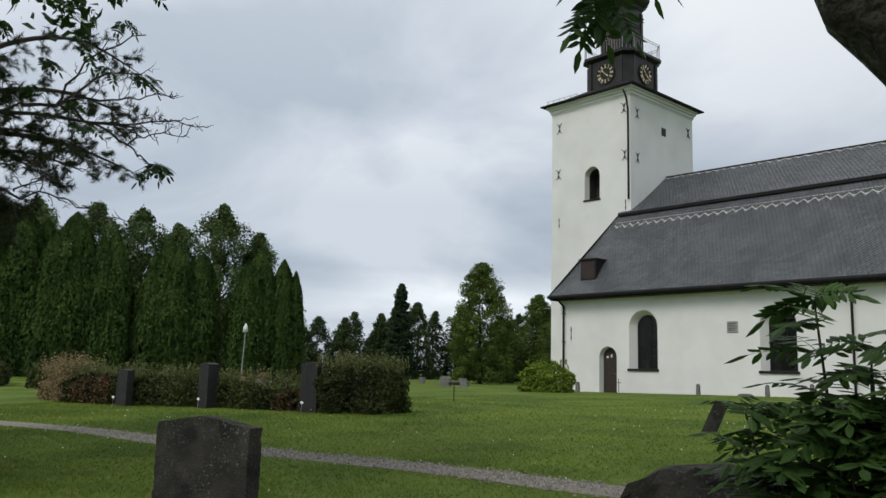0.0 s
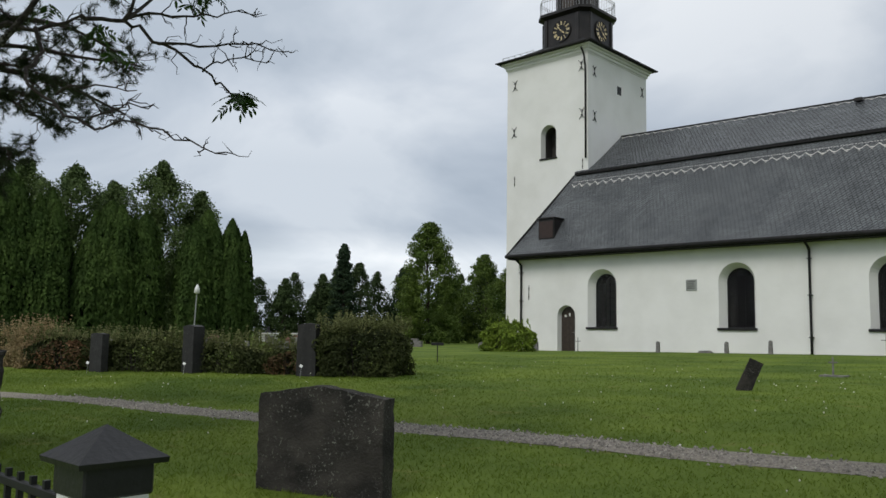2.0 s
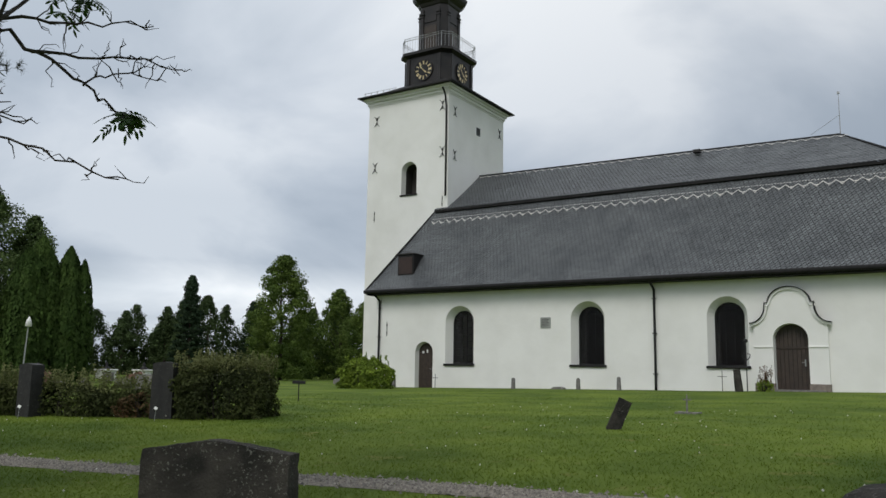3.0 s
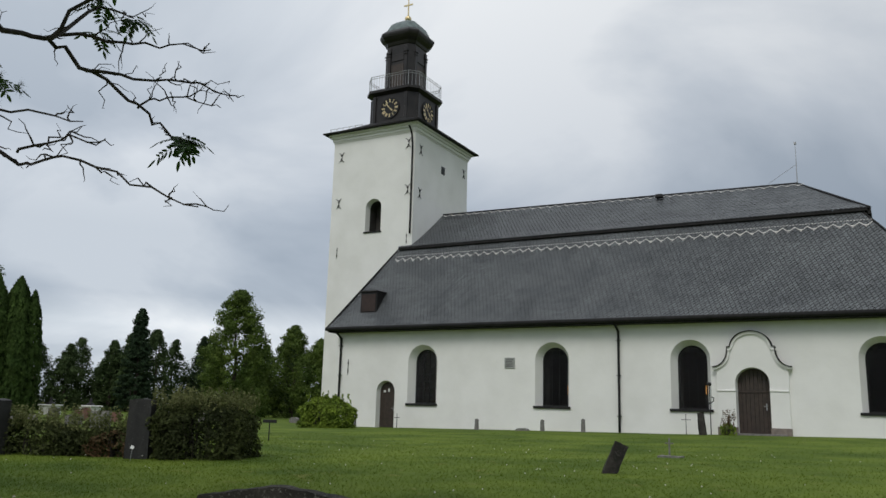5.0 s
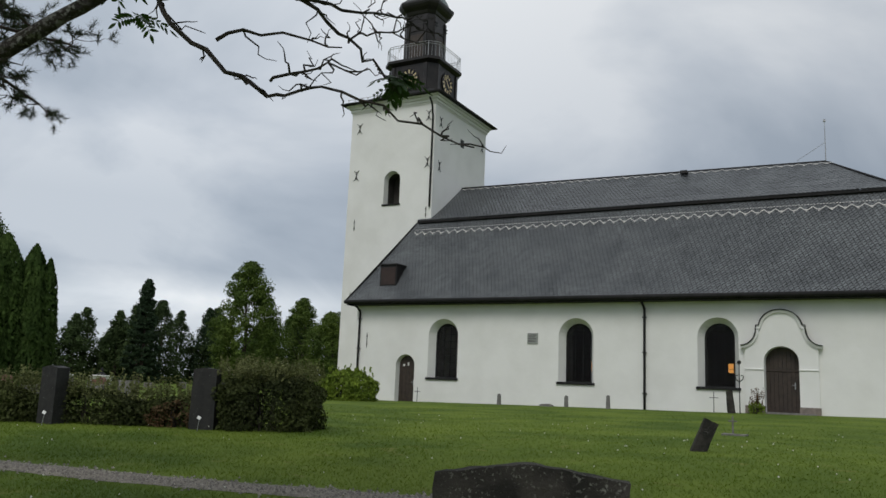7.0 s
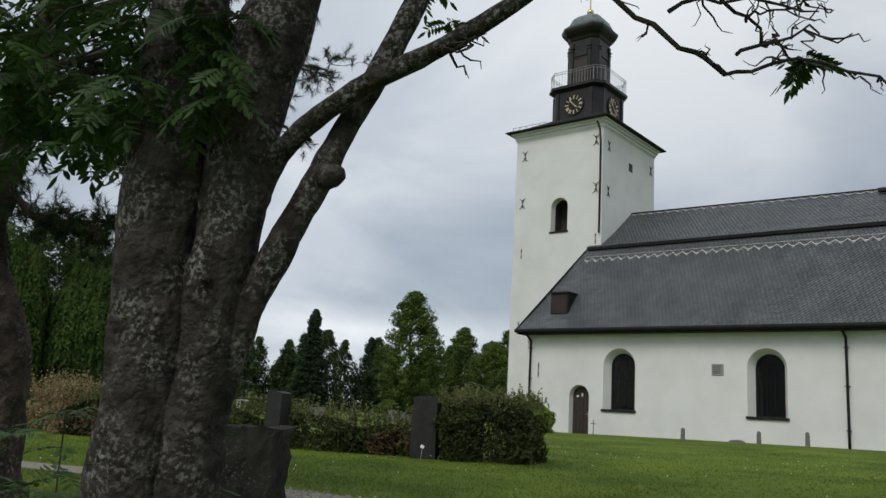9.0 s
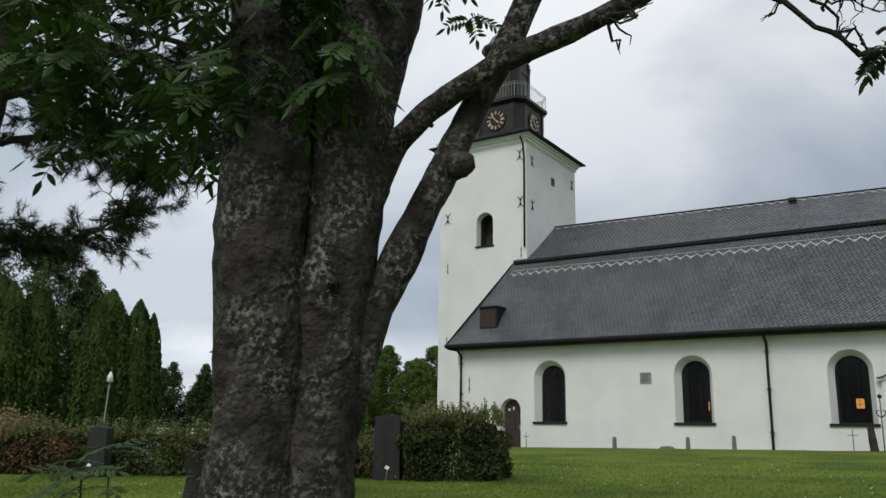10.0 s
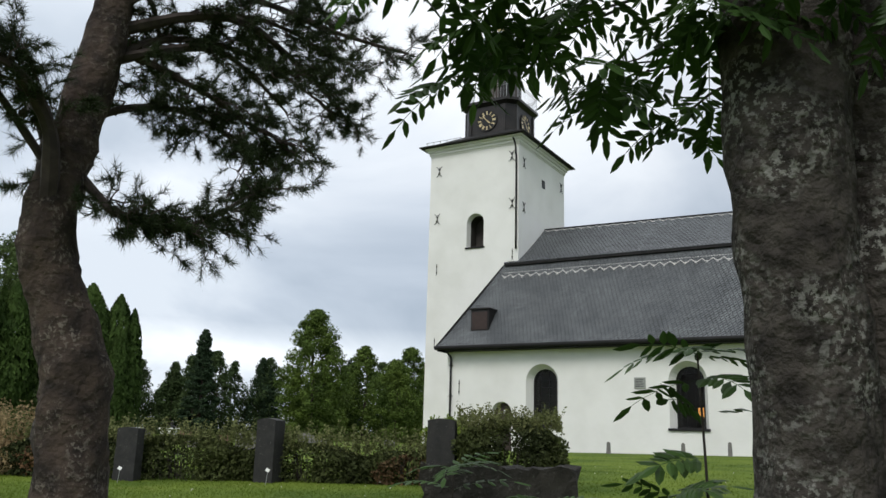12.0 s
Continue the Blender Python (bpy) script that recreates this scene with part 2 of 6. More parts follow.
GRASS_GROUND = material("lawn", (0.130, 0.180, 0.026), (0.062, 0.104, 0.014), scale=0.6, rough=0.9, bump=0.012, bump_scale=45, spots=(0.15, 0.165, 0.04), spot_scale=2.2, spot_cut=0.6, gloss=0.12)
BLADE = material("grass_blades", (0.150, 0.205, 0.030), (0.085, 0.132, 0.018), scale=0.6, rough=0.7, island=0.08, translucent=0.45, gloss=0.12)
CLOVER = material("white_clover_heads", (0.75, 0.74, 0.68), (0.6, 0.58, 0.5), scale=20, rough=0.8)
BARK_ROWAN = material("rowan_bark_with_lichen", (0.064, 0.056, 0.049), (0.022, 0.019, 0.017), scale=16, rough=0.95, bump=0.03, bump_scale=38, spots=(0.22, 0.22, 0.20), spot_scale=62, spot_cut=0.505, patch=6, gloss=0.2)
BARK_TWIG = material("dark_twig_bark", (0.055, 0.045, 0.038), (0.025, 0.02, 0.018), scale=30, rough=0.9, bump=0.004, bump_scale=80)
BARK_PINE = material("pine_bark", (0.072, 0.053, 0.043), (0.026, 0.021, 0.019), scale=8, rough=0.95, bump=0.03, bump_scale=20, spots=(0.16, 0.14, 0.12), spot_scale=40, spot_cut=0.52, patch=6, gloss=0.2)
ROWAN_LEAF = material("rowan_leaf", (0.052, 0.105, 0.022), (0.028, 0.062, 0.014), scale=3, rough=0.5, island=0.35, translucent=0.3, gloss=0.3)
NEEDLE = material("pine_needle", (0.04, 0.058, 0.024), (0.022, 0.034, 0.014), scale=2, rough=0.6, island=0.35, translucent=0.1, gloss=0.12)
PINE_DEAD = material("pine_twigs", (0.06, 0.045, 0.038), (0.03, 0.022, 0.02), scale=12, rough=0.9)
THUJA_LEAF = material("thuja_foliage", (0.066, 0.108, 0.026), (0.036, 0.066, 0.016), scale=0.7, rough=0.8, island=0.3, translucent=0.25, gloss=0.12)
BIRCH_LEAF = material("birch_foliage", (0.105, 0.150, 0.050), (0.062, 0.096, 0.034), scale=0.35, rough=0.7, island=0.3, translucent=0.2, gloss=0.12)
LINDEN_LEAF = material("linden_foliage", (0.115, 0.165, 0.034), (0.060, 0.098, 0.022), scale=0.5, rough=0.7, island=0.35, translucent=0.2, gloss=0.12)
SPRUCE_LEAF = material("spruce_foliage", (0.034, 0.058, 0.028), (0.020, 0.036, 0.018), scale=0.6, rough=0.8, island=0.3, gloss=0.12)
HEDGE_LEAF = material("hedge_foliage", (0.066, 0.080, 0.026), (0.031, 0.040, 0.015), scale=1.1, rough=0.7, island=0.4, translucent=0.15, gloss=0.12)
HEDGE_RED = material("reddish_hedge_foliage", (0.15, 0.085, 0.045), (0.08, 0.055, 0.028), scale=1.5, rough=0.7, island=0.4, translucent=0.15, gloss=0.12)
SHOOT_LEAF = material("pale_hedge_shoots", (0.17, 0.18, 0.075), (0.10, 0.115, 0.042), scale=2, rough=0.7, island=0.35, translucent=0.2, gloss=0.12)
BUSH_LEAF = material("bright_bush_foliage", (0.19, 0.26, 0.035), (0.11, 0.165, 0.025), scale=1.5, rough=0.7, island=0.35, translucent=0.2, gloss=0.12)
STRAW = material("dry_grass", (0.34, 0.25, 0.14), (0.20, 0.16, 0.08), scale=3, rough=0.8, island=0.3, translucent=0.2, gloss=0.12)
WOOD_LEAF = material("woodland_foliage", (0.062, 0.092, 0.034), (0.034, 0.056, 0.021), scale=0.3, rough=0.8, island=0.3, translucent=0.15, gloss=0.12)
SLATE_SCALE = material("slate_scales", (0.112, 0.121, 0.127), (0.074, 0.081, 0.087), scale=0.8, rough=0.5, island=0.20, gloss=0.4)


def glass_material():
    mt = bpy.data.materials.new("window_glass")
    mt.use_nodes = True
    b = mt.node_tree.nodes["Principled BSDF"]
    b.inputs["Transmission Weight"].default_value, b.inputs["Roughness"].default_value, b.inputs["IOR"].default_value = 1.0, 0.03, 1.25
    b.inputs["Base Color"].default_value = (0.42, 0.46, 0.44, 1)
    return mt


GLASS = glass_material()
# near-black base colour holds the shade of the rooms behind the openings
INSIDE = material("darkened_interior", (0.05, 0.045, 0.04), (0.035, 0.03, 0.027), scale=1.0, rough=0.9)


def lamp_material():
    mt = bpy.data.materials.new("lit_lamp_shade")
    mt.use_nodes = True
    b = mt.node_tree.nodes["Principled BSDF"]
    b.inputs["Base Color"].default_value = (0.9, 0.55, 0.2, 1)
    b.inputs["Emission Color"].default_value = (1.0, 0.42, 0.10, 1)
    b.inputs["Emission Strength"].default_value = 1.0
    return mt


LAMP_LIT = lamp_material()


# ---- ground ----
def ground_z(x, y):
    """Roadside verge at the bottom of a low bank, then the churchyard lawn rising gently to the church."""
    z = 0.62 * smooth01((y - 0.1) / 2.2) + 0.2 * smooth01((y - 2.2) / 9.0) + 0.12 * smooth01((y - 9) / 22.0)
    z += 0.013 * max(-14, min(22, x + 14)) * smooth01((y - 4) / 26.0)
    z += 0.025 * noise.noise((x * 0.35, y * 0.35, 0.0)) * smooth01((y - 1) / 4)
    return z


def ground_sheet():
    xs = sorted({-1500, -700, -350, -200, -140, -100, -80, -65, -55, *[-48 + 1.0 * i for i in range(60)], 14, 18, 25, 40, 80, 160, 350, 700, 1500})
    ys = sorted({-1500, -600, -250, -100, -50, -25, -14, -8, -5, *[-4 + 0.4 * i for i in range(50)], *[16 + 1.5 * i for i in range(20)], 48, 55, 65, 80, 110, 160, 300, 700, 1500})
    verts = [(x, y, ground_z(x, y)) for y in ys for x in xs]
    w = len(xs)
    faces = [(j * w + i, j * w + i + 1, (j + 1) * w + i + 1, (j + 1) * w + i) for j in range(len(ys) - 1) for i in range(w - 1)]
    tagged(mesh_from("ground", verts, faces, GRASS_GROUND, smooth=True), "mown green churchyard lawn with clover", "lawn", kind="structure")


ground_sheet()

PATH_LINE = spline([(-34, -4.0, 0), (-20, 1.0, 0), (-12, 4.0, 0), (-8.6, 4.62, 0), (-5.6, 5.22, 0), (-3.0, 5.62, 0), (4, 6.9, 0), (14, 9, 0)], 12)


def gravel_path():
    verts, faces = [], []
    for i, p in enumerate(PATH_LINE):
        d = (PATH_LINE[min(i + 1, len(PATH_LINE) - 1)] - PATH_LINE[max(i - 1, 0)]).normalized()
        nrm = Vector((-d.y, d.x, 0))
        for k in range(5):
            s = (k - 2) / 2 * (0.24 + 0.06 * noise.noise((p.x * 1.7, k * 3.0, 1.0)))
            q = p + nrm * s
            verts.append((q.x, q.y, ground_z(q.x, q.y) + (0.012 if 0 < k < 4 else 0.004)))
    for i in range(len(PATH_LINE) - 1):
        for k in range(4):
            faces.append((i * 5 + k, (i + 1) * 5 + k, (i + 1) * 5 + k + 1, i * 5 + k + 1))
    ob = tagged(mesh_from("gravel_path", verts, faces, GRAVEL, smooth=True), "narrow pale gravel path across the lawn", "path", kind="structure")
    rnd = random.Random(4)
    verts, faces = [], []
    for _ in range(5000):
        i = rnd.randrange(12 * 2, 12 * 6)
        p = PATH_LINE[i].lerp(PATH_LINE[i + 1], rnd.random())
        d = (PATH_LINE[i + 1] - PATH_LINE[i]).normalized()
        q = p + Vector((-d.y, d.x, 0)) * rnd.gauss(0, 0.13)
        s = rnd.uniform(0.008, 0.02)
        z = ground_z(q.x, q.y) + 0.012
        b = len(verts)
        a = rnd.random() * 6.28
        for k in range(4):
            verts.append((q.x + s * math.cos(a + k * 1.57), q.y + s * math.sin(a + k * 1.57), z - 0.003))
        verts.append((q.x, q.y, z + s * 0.8))
        faces += [(b + k, b + (k + 1) % 4, b + 4) for k in range(4)]
    tagged(mesh_from("pebbles", verts, faces, PEBBLE, ob), kind="stuff")


gravel_path()


# ---- the church ----
WALL_Y, NAVE_W, NAVE_E, NAVE_N = 32.06, -25.75, 0.2, 44.1
WALL_TOP, SILL = 5.28, 1.93
RIDGE_Y, RIDGE_Z, RIDGE_E = 38.1, 12.2, -5.3
church = thing("church", "white plastered church with black slate roof and clock tower", "church")


def arch_line(xc, half, z0, zs, n=14, rise=None):
    """Outline of an arched opening from its left foot over the crown to its right foot."""
    rise = rise or half
    return [(xc - half, z0)] + [(xc - half * math.cos(math.pi * k / n), zs + rise * math.sin(math.pi * k / n)) for k in range(n + 1)] + [(xc + half, z0)]


def arched_wall(bm, x0, x1, z0, z1, y, openings, to_world=lambda x, z, d: None, lining_parent=None):
    """A wall face with arched openings, their splayed reveals, and the jambs behind the panes, coloured dark for indoor
    shade.
    """
    def v(x, z, d=0.0):
        return bm.verts.new(to_world(x, z, d))

    def quad(*p):
        bm.faces.new([v(*q) for q in p])
    at = x0
    for o in sorted(openings, key=lambda q: q["x"]):
        lining = bmesh.new()
        line = arch_line(o["x"], o["half"], o["z0"], o["zs"], rise=o.get("rise"))
        inner = arch_line(o["x"], o["half"] - o["splay"], o["z0"] + o.get("up", 0.0), o["zs"], rise=(o.get("rise") or o["half"]) - o["splay"])
        l, r = line[0][0], line[-1][0]
        quad((at, z0), (l, z0), (l, z1), (at, z1))
        if o["z0"] > z0 + 0.01:
            quad((l, z0), (r, z0), (r, o["z0"]), (l, o["z0"]))
        for (xa, za), (xb, zb) in zip(line[1:-1], line[2:-1]):
            quad((xa, za), (xb, zb), (xb, z1), (xa, z1))
        for (a, b), (c, d) in zip(zip(line, line[1:]), zip(inner, inner[1:])):
            quad((*a, 0), (*c, o["deep"]), (*d, o["deep"]), (*b, 0))
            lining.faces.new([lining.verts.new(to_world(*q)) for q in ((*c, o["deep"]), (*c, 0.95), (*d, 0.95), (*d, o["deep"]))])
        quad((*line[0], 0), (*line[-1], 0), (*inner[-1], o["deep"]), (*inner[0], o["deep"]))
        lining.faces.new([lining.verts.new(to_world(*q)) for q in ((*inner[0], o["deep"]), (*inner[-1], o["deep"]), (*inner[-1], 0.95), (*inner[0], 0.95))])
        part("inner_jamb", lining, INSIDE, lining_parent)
        at = r
    quad((at, z0), (x1, z0), (x1, z1), (at, z1))


WINDOWS = [-20.97, -14.67, -8.98, -2.4]
DOOR_X, PORTAL_X = -22.92, -6.72
south_openings = [dict(x=x, half=0.76, z0=SILL, zs=3.84, splay=0.2, deep=0.42) for x in WINDOWS]
south_openings.append(dict(x=DOOR_X, half=0.5, z0=0.62, zs=2.46, splay=0.05, deep=0.3))
south_openings.append(dict(x=PORTAL_X, half=0.6, z0=0.95, zs=2.95, splay=0.04, deep=0.35, rise=0.56))
bm = bmesh.new()
arched_wall(bm, NAVE_W, NAVE_E, 0.3, WALL_TOP, WALL_Y, south_openings, lambda x, z, d=0.0: Vector((x, WALL_Y + d, z)), church)
bmesh.ops.remove_doubles(bm, verts=bm.verts[:], dist=0.0005)
nave_wall = part("nave_wall", bm, PLASTER, church, "white lime-plastered nave wall")
for x0, x1, y0, y1 in ((NAVE_W, NAVE_W + 0.9, WALL_Y + 0.004, NAVE_N), (NAVE_E - 0.9, NAVE_E, WALL_Y + 0.004, NAVE_N), (NAVE_W + 0.9, NAVE_E - 0.9, NAVE_N - 0.9, NAVE_N)):
    bm = bmesh.new()
    box(bm, x0, x1, y0, y1, 0.3, WALL_TOP)
    part("nave_wall", bm, PLASTER, church)
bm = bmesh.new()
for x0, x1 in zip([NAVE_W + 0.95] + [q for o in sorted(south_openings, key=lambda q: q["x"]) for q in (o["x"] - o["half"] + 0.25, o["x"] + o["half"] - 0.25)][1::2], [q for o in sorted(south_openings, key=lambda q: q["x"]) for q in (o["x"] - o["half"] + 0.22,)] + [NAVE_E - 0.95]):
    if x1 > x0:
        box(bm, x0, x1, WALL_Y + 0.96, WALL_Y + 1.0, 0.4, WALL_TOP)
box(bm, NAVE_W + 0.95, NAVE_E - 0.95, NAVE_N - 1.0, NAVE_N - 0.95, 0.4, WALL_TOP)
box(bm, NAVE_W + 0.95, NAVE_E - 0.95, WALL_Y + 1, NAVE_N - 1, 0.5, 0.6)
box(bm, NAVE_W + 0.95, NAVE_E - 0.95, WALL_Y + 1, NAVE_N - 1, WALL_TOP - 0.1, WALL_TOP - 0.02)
part("interior", bm, INSIDE, church, "plastered interior behind the windows, coloured dark for indoor shade")


def church_window(x):
    w = part("window", bevelled(x - 0.82, x + 0.82, WALL_Y - 0.08, WALL_Y + 0.42, SILL - 0.09, SILL + 0.012, 0.012), TAR, church, "arched window with black sill")
    y = WALL_Y + 0.40
    bm = bmesh.new()
    outer, inner = arch_line(x, 0.56, SILL, 3.84), arch_line(x, 0.50, SILL + 0.06, 3.84)
    for (a, b), (c, d) in zip(zip(outer, outer[1:]), zip(inner, inner[1:])):
        p = [Vector((q[0], y, q[1])) for q in (a, b, d, c)]
        bm.faces.new([bm.verts.new(q) for q in p])
        bm.faces.new([bm.verts.new(q) for q in (p[3], p[2], p[2] + Vector((0, 0.08, 0)), p[3] + Vector((0, 0.08, 0)))])
    box(bm, x - 0.56, x + 0.56, y, y + 0.08, SILL + 0.012, SILL + 0.07)
    part("window_frame", bm, TAR, w)
    bm = bmesh.new()
    for k in (-0.17, 0.17):
        box(bm, x + k - 0.007, x + k + 0.007, y + 0.02, y + 0.05, SILL + 0.06, 4.28)
    for k in range(1, 7):
        z = SILL + 0.07 + k * 0.32
        box(bm, x - 0.5, x + 0.5, y + 0.022, y + 0.048, z - 0.006, z + 0.006)
    part("glazing_bar", bm, TAR, w)
    bm = bmesh.new()
    bm.faces.new([bm.verts.new((q[0], y + 0.04, q[1])) for q in arch_line(x, 0.53, SILL + 0.03, 3.84)])
    pane = part("pane", bm, GLASS, w)
    pane.visible_shadow = False


for x in WINDOWS:
    church_window(x)


def boarded_door(name, x, half, z0, zs, y, label, handle_side=1, rise=None, transom=None):
    d = new(name)
    d.parent = church
    d["label"] = label
    line = arch_line(x, half, z0, zs, rise=rise)
    n = 5 if half < 0.5 else 8
    edges = [x - half + 2 * half * k / n for k in range(n + 1)]
    for a, b in zip(edges, edges[1:]):
        bm = bmesh.new()
        tops = []
        for k in range(4):
            q = a + 0.006 + (b - a - 0.012) * k / 3
            u = max(-1, min(1, (q - x) / half))
            tops.append((q, zs + (rise or half) * math.sqrt(max(0, 1 - u * u))))
        pts = [(a + 0.006, z0), (b - 0.006, z0)] + tops[::-1]
        f = [bm.verts.new((q[0], y, q[1])) for q in pts]
        g = [bm.verts.new((q[0], y + 0.05, q[1])) for q in pts]
        bm.faces.new(f)
        for i in range(len(f)):
            bm.faces.new((f[i], g[i], g[(i + 1) % len(f)], f[(i + 1) % len(f)]))
        part("board", bm, DOOR_WOOD, d)
    bm = bmesh.new()
    bm.faces.new([bm.verts.new((q[0], y + 0.03, q[1])) for q in line])
    part("backing", bm, TAR, d)
    if transom:
        part("transom", bevelled(x - half + 0.02, x + half - 0.02, y - 0.03, y, transom - 0.035, transom + 0.035, 0.008), DOOR_WOOD, d)
    bm = bmesh.new()
    hx = x + handle_side * half * 0.72
    box(bm, hx - 0.02, hx + 0.02, y - 0.02, y, z0 + 0.85, z0 + 1.1)
    box(bm, hx - 0.08 * handle_side - 0.02, hx + 0.02, y - 0.06, y - 0.04, z0 + 0.98, z0 + 1.0)
    box(bm, hx - 0.012, hx + 0.012, y - 0.06, y, z0 + 0.98, z0 + 1.0)
    part("door_handle", bm, RAIL_GREY, d)
    return d


side_door = boarded_door("side_door", DOOR_X, 0.46, 0.7, 2.46, WALL_Y + 0.28, "closed dark brown arched side door")
part("notice", bevelled(DOOR_X - 0.27, DOOR_X - 0.15, WALL_Y + 0.262, WALL_Y + 0.278, 2.42, 2.52, 0.003), WHITE_PAINT, side_door, "small white notice")
part("lantern_glass", bevelled(DOOR_X - 0.02, DOOR_X + 0.06, WALL_Y + 0.26, WALL_Y + 0.278, 2.45, 2.6, 0.003), WHITE_PAINT, side_door, "small pale pane")

# the south portal with its curved gable
portal = new("portal")
portal.parent = church
portal["label"] = "white baroque portal with curved gable"


def portal_outline():
    """Half outline of the gable, from the foot outwards and up to the crown."""
    pts = [(1.26, 0.95), (1.26, 3.45), (1.40, 3.48), (1.40, 3.53)]
    pts += [(1.40 - 0.55 * math.sin(a) ** 1.0, 3.53 + 0.62 * (1 - math.cos(a))) for a in [k * math.pi / 2 / 7 for k in range(1, 8)]]
    pts += [(0.84, 4.28), (0.74, 4.28)]
    pts += [(0.74 * math.cos(a), 4.24 + 0.62 * math.sin(a)) for a in [k * math.pi / 2 / 8 for k in range(1, 9)]]
    return pts


def portal_parts():
    half = portal_outline()
    full = [(-x, z) for x, z in half] + [(x, z) for x, z in half[::-1][1:]]
    opening = arch_line(PORTAL_X, 0.6, 0.95, 2.95, rise=0.56)
    y0, y1 = WALL_Y - 0.16, WALL_Y + 0.01
    bm = bmesh.new()
    # face: strips between the opening's arch and the gable's outline, by angle
    out = [(PORTAL_X + x, z) for x, z in full]
    for side in (-1, 1):
        xs = sorted([0.6, 1.26]) 
        a = [bm.verts.new((PORTAL_X + side * q, y0, z)) for q, z in ((0.6, 0.95), (1.26, 0.95), (1.26, 3.45), (0.6, 2.95))]
        bm.faces.new(a if side > 0 else a[::-1])
        chain = [(0.6 * math.cos(math.pi / 2 * k / 7), 2.95 + 0.56 * math.sin(math.pi / 2 * k / 7)) for k in range(8)]
        top = half[1:]
        for k in range(7):
            i0, i1 = round(k * (len(top) - 1) / 7), round((k + 1) * (len(top) - 1) / 7)
            poly = [chain[k]] + [top[i] for i in range(i0, i1 + 1)] + [chain[k + 1]]
            vs = [bm.verts.new((PORTAL_X + side * q, y0, z)) for q, z in poly]
            bm.faces.new(vs if side > 0 else vs[::-1])
    for a, b in zip(out, out[1:]):
        bm.faces.new([bm.verts.new(q) for q in ((a[0], y0, a[1]), (b[0], y0, b[1]), (b[0], y1, b[1]), (a[0], y1, a[1]))])
    for a, b in zip(opening, opening[1:]):
        bm.faces.new([bm.verts.new(q) for q in ((a[0], y0, a[1]), (a[0], y1, a[1]), (b[0], y1, b[1]), (b[0], y0, b[1]))])
    bmesh.ops.remove_doubles(bm, verts=bm.verts[:], dist=0.0005)
    bmesh.ops.recalc_face_normals(bm, faces=bm.faces[:])
    part("gable", bm, PLASTER, portal)
    # the dark sheet-metal edge and the plaster moulding below it
    curve = [(PORTAL_X + x, z) for x, z in full[3:-3]]
    for name, wide, deep, lift, mt in (("gable_flashing", 0.035, 0.30, 0.0, TAR), ("gable_moulding", 0.085, 0.24, -0.06, PLASTER)):
        bm = bmesh.new()
        tube_pts = []
        for i, (x, z) in enumerate(curve):
            a, b = curve[max(i - 1, 0)], curve[min(i + 1, len(curve) - 1)]
            nx, nz = -(b[1] - a[1]), b[0] - a[0]
            ln = math.hypot(nx, nz) or 1
            nx, nz = nx / ln, nz / ln
            tube_pts.append(((x + nx * (lift + wide / 2), z + nz * (lift + wide / 2)), (x + nx * (lift - wide / 2), z + nz * (lift - wide / 2))))
        for (o0, i0), (o1, i1) in zip(tube_pts, tube_pts[1:]):
            f = [(o0, WALL_Y - deep), (o1, WALL_Y - deep), (i1, WALL_Y - deep), (i0, WALL_Y - deep), (o0, WALL_Y), (o1, WALL_Y), (i1, WALL_Y), (i0, WALL_Y)]
            vs = [bm.verts.new((q[0], y, q[1])) for q, y in f]
            for idx in ((0, 1, 2, 3), (0, 4, 5, 1), (3, 2, 6, 7)):
                bm.faces.new([vs[k] for k in idx])
        bmesh.ops.recalc_face_normals(bm, faces=bm.faces[:])
        part(name, bm, mt, portal)
    for side in (-1, 1):
        x = PORTAL_X + side * 0.93
        part("plinth_block", bevelled(x - 0.35, x + 0.35, WALL_Y - 0.22, WALL_Y, 0.9, 1.32, 0.012), PLINTH, portal, "brown granite plinth block")
        part("impost", bevelled(x - 0.34, x + 0.34, WALL_Y - 0.195, WALL_Y - 0.15, 2.62, 2.68, 0.01), PLASTER, portal)
        part("scroll", bevelled(PORTAL_X + side * 0.8 - 0.1, PORTAL_X + side * 0.8 + 0.1, WALL_Y - 0.27, WALL_Y - 0.1, 4.12, 4.2, 0.02), PLASTER, portal)
    for k in range(2):
        part("step", bevelled(PORTAL_X - 0.75 - 0.25 * (1 - k), PORTAL_X + 1.15 + 0.1 * (1 - k), WALL_Y - 0.75 + 0.3 * k, WALL_Y + 0.25, 0.86 + 0.11 * k, 0.98 + 0.12 * k, 0.015), GRANITE_GREY, portal, "grey granite step")


portal_parts()
boarded_door("portal_door", PORTAL_X, 0.585, 1.1, 2.95, WALL_Y + 0.2, "closed dark brown double door", 1, 0.54, 2.62)


# roof
EAVE_Y, EAVE_Z, BREAK_Y, BREAK_Z = WALL_Y - 0.55, 5.42, 34.76, 9.74
UPPER_Y, UPPER_Z = 34.62, 9.70
EW, EE = NAVE_W - 0.35, NAVE_E + 0.45
BW, BE = -24.25, -2.75


def mirror_y(y):
    return 2 * RIDGE_Y - y


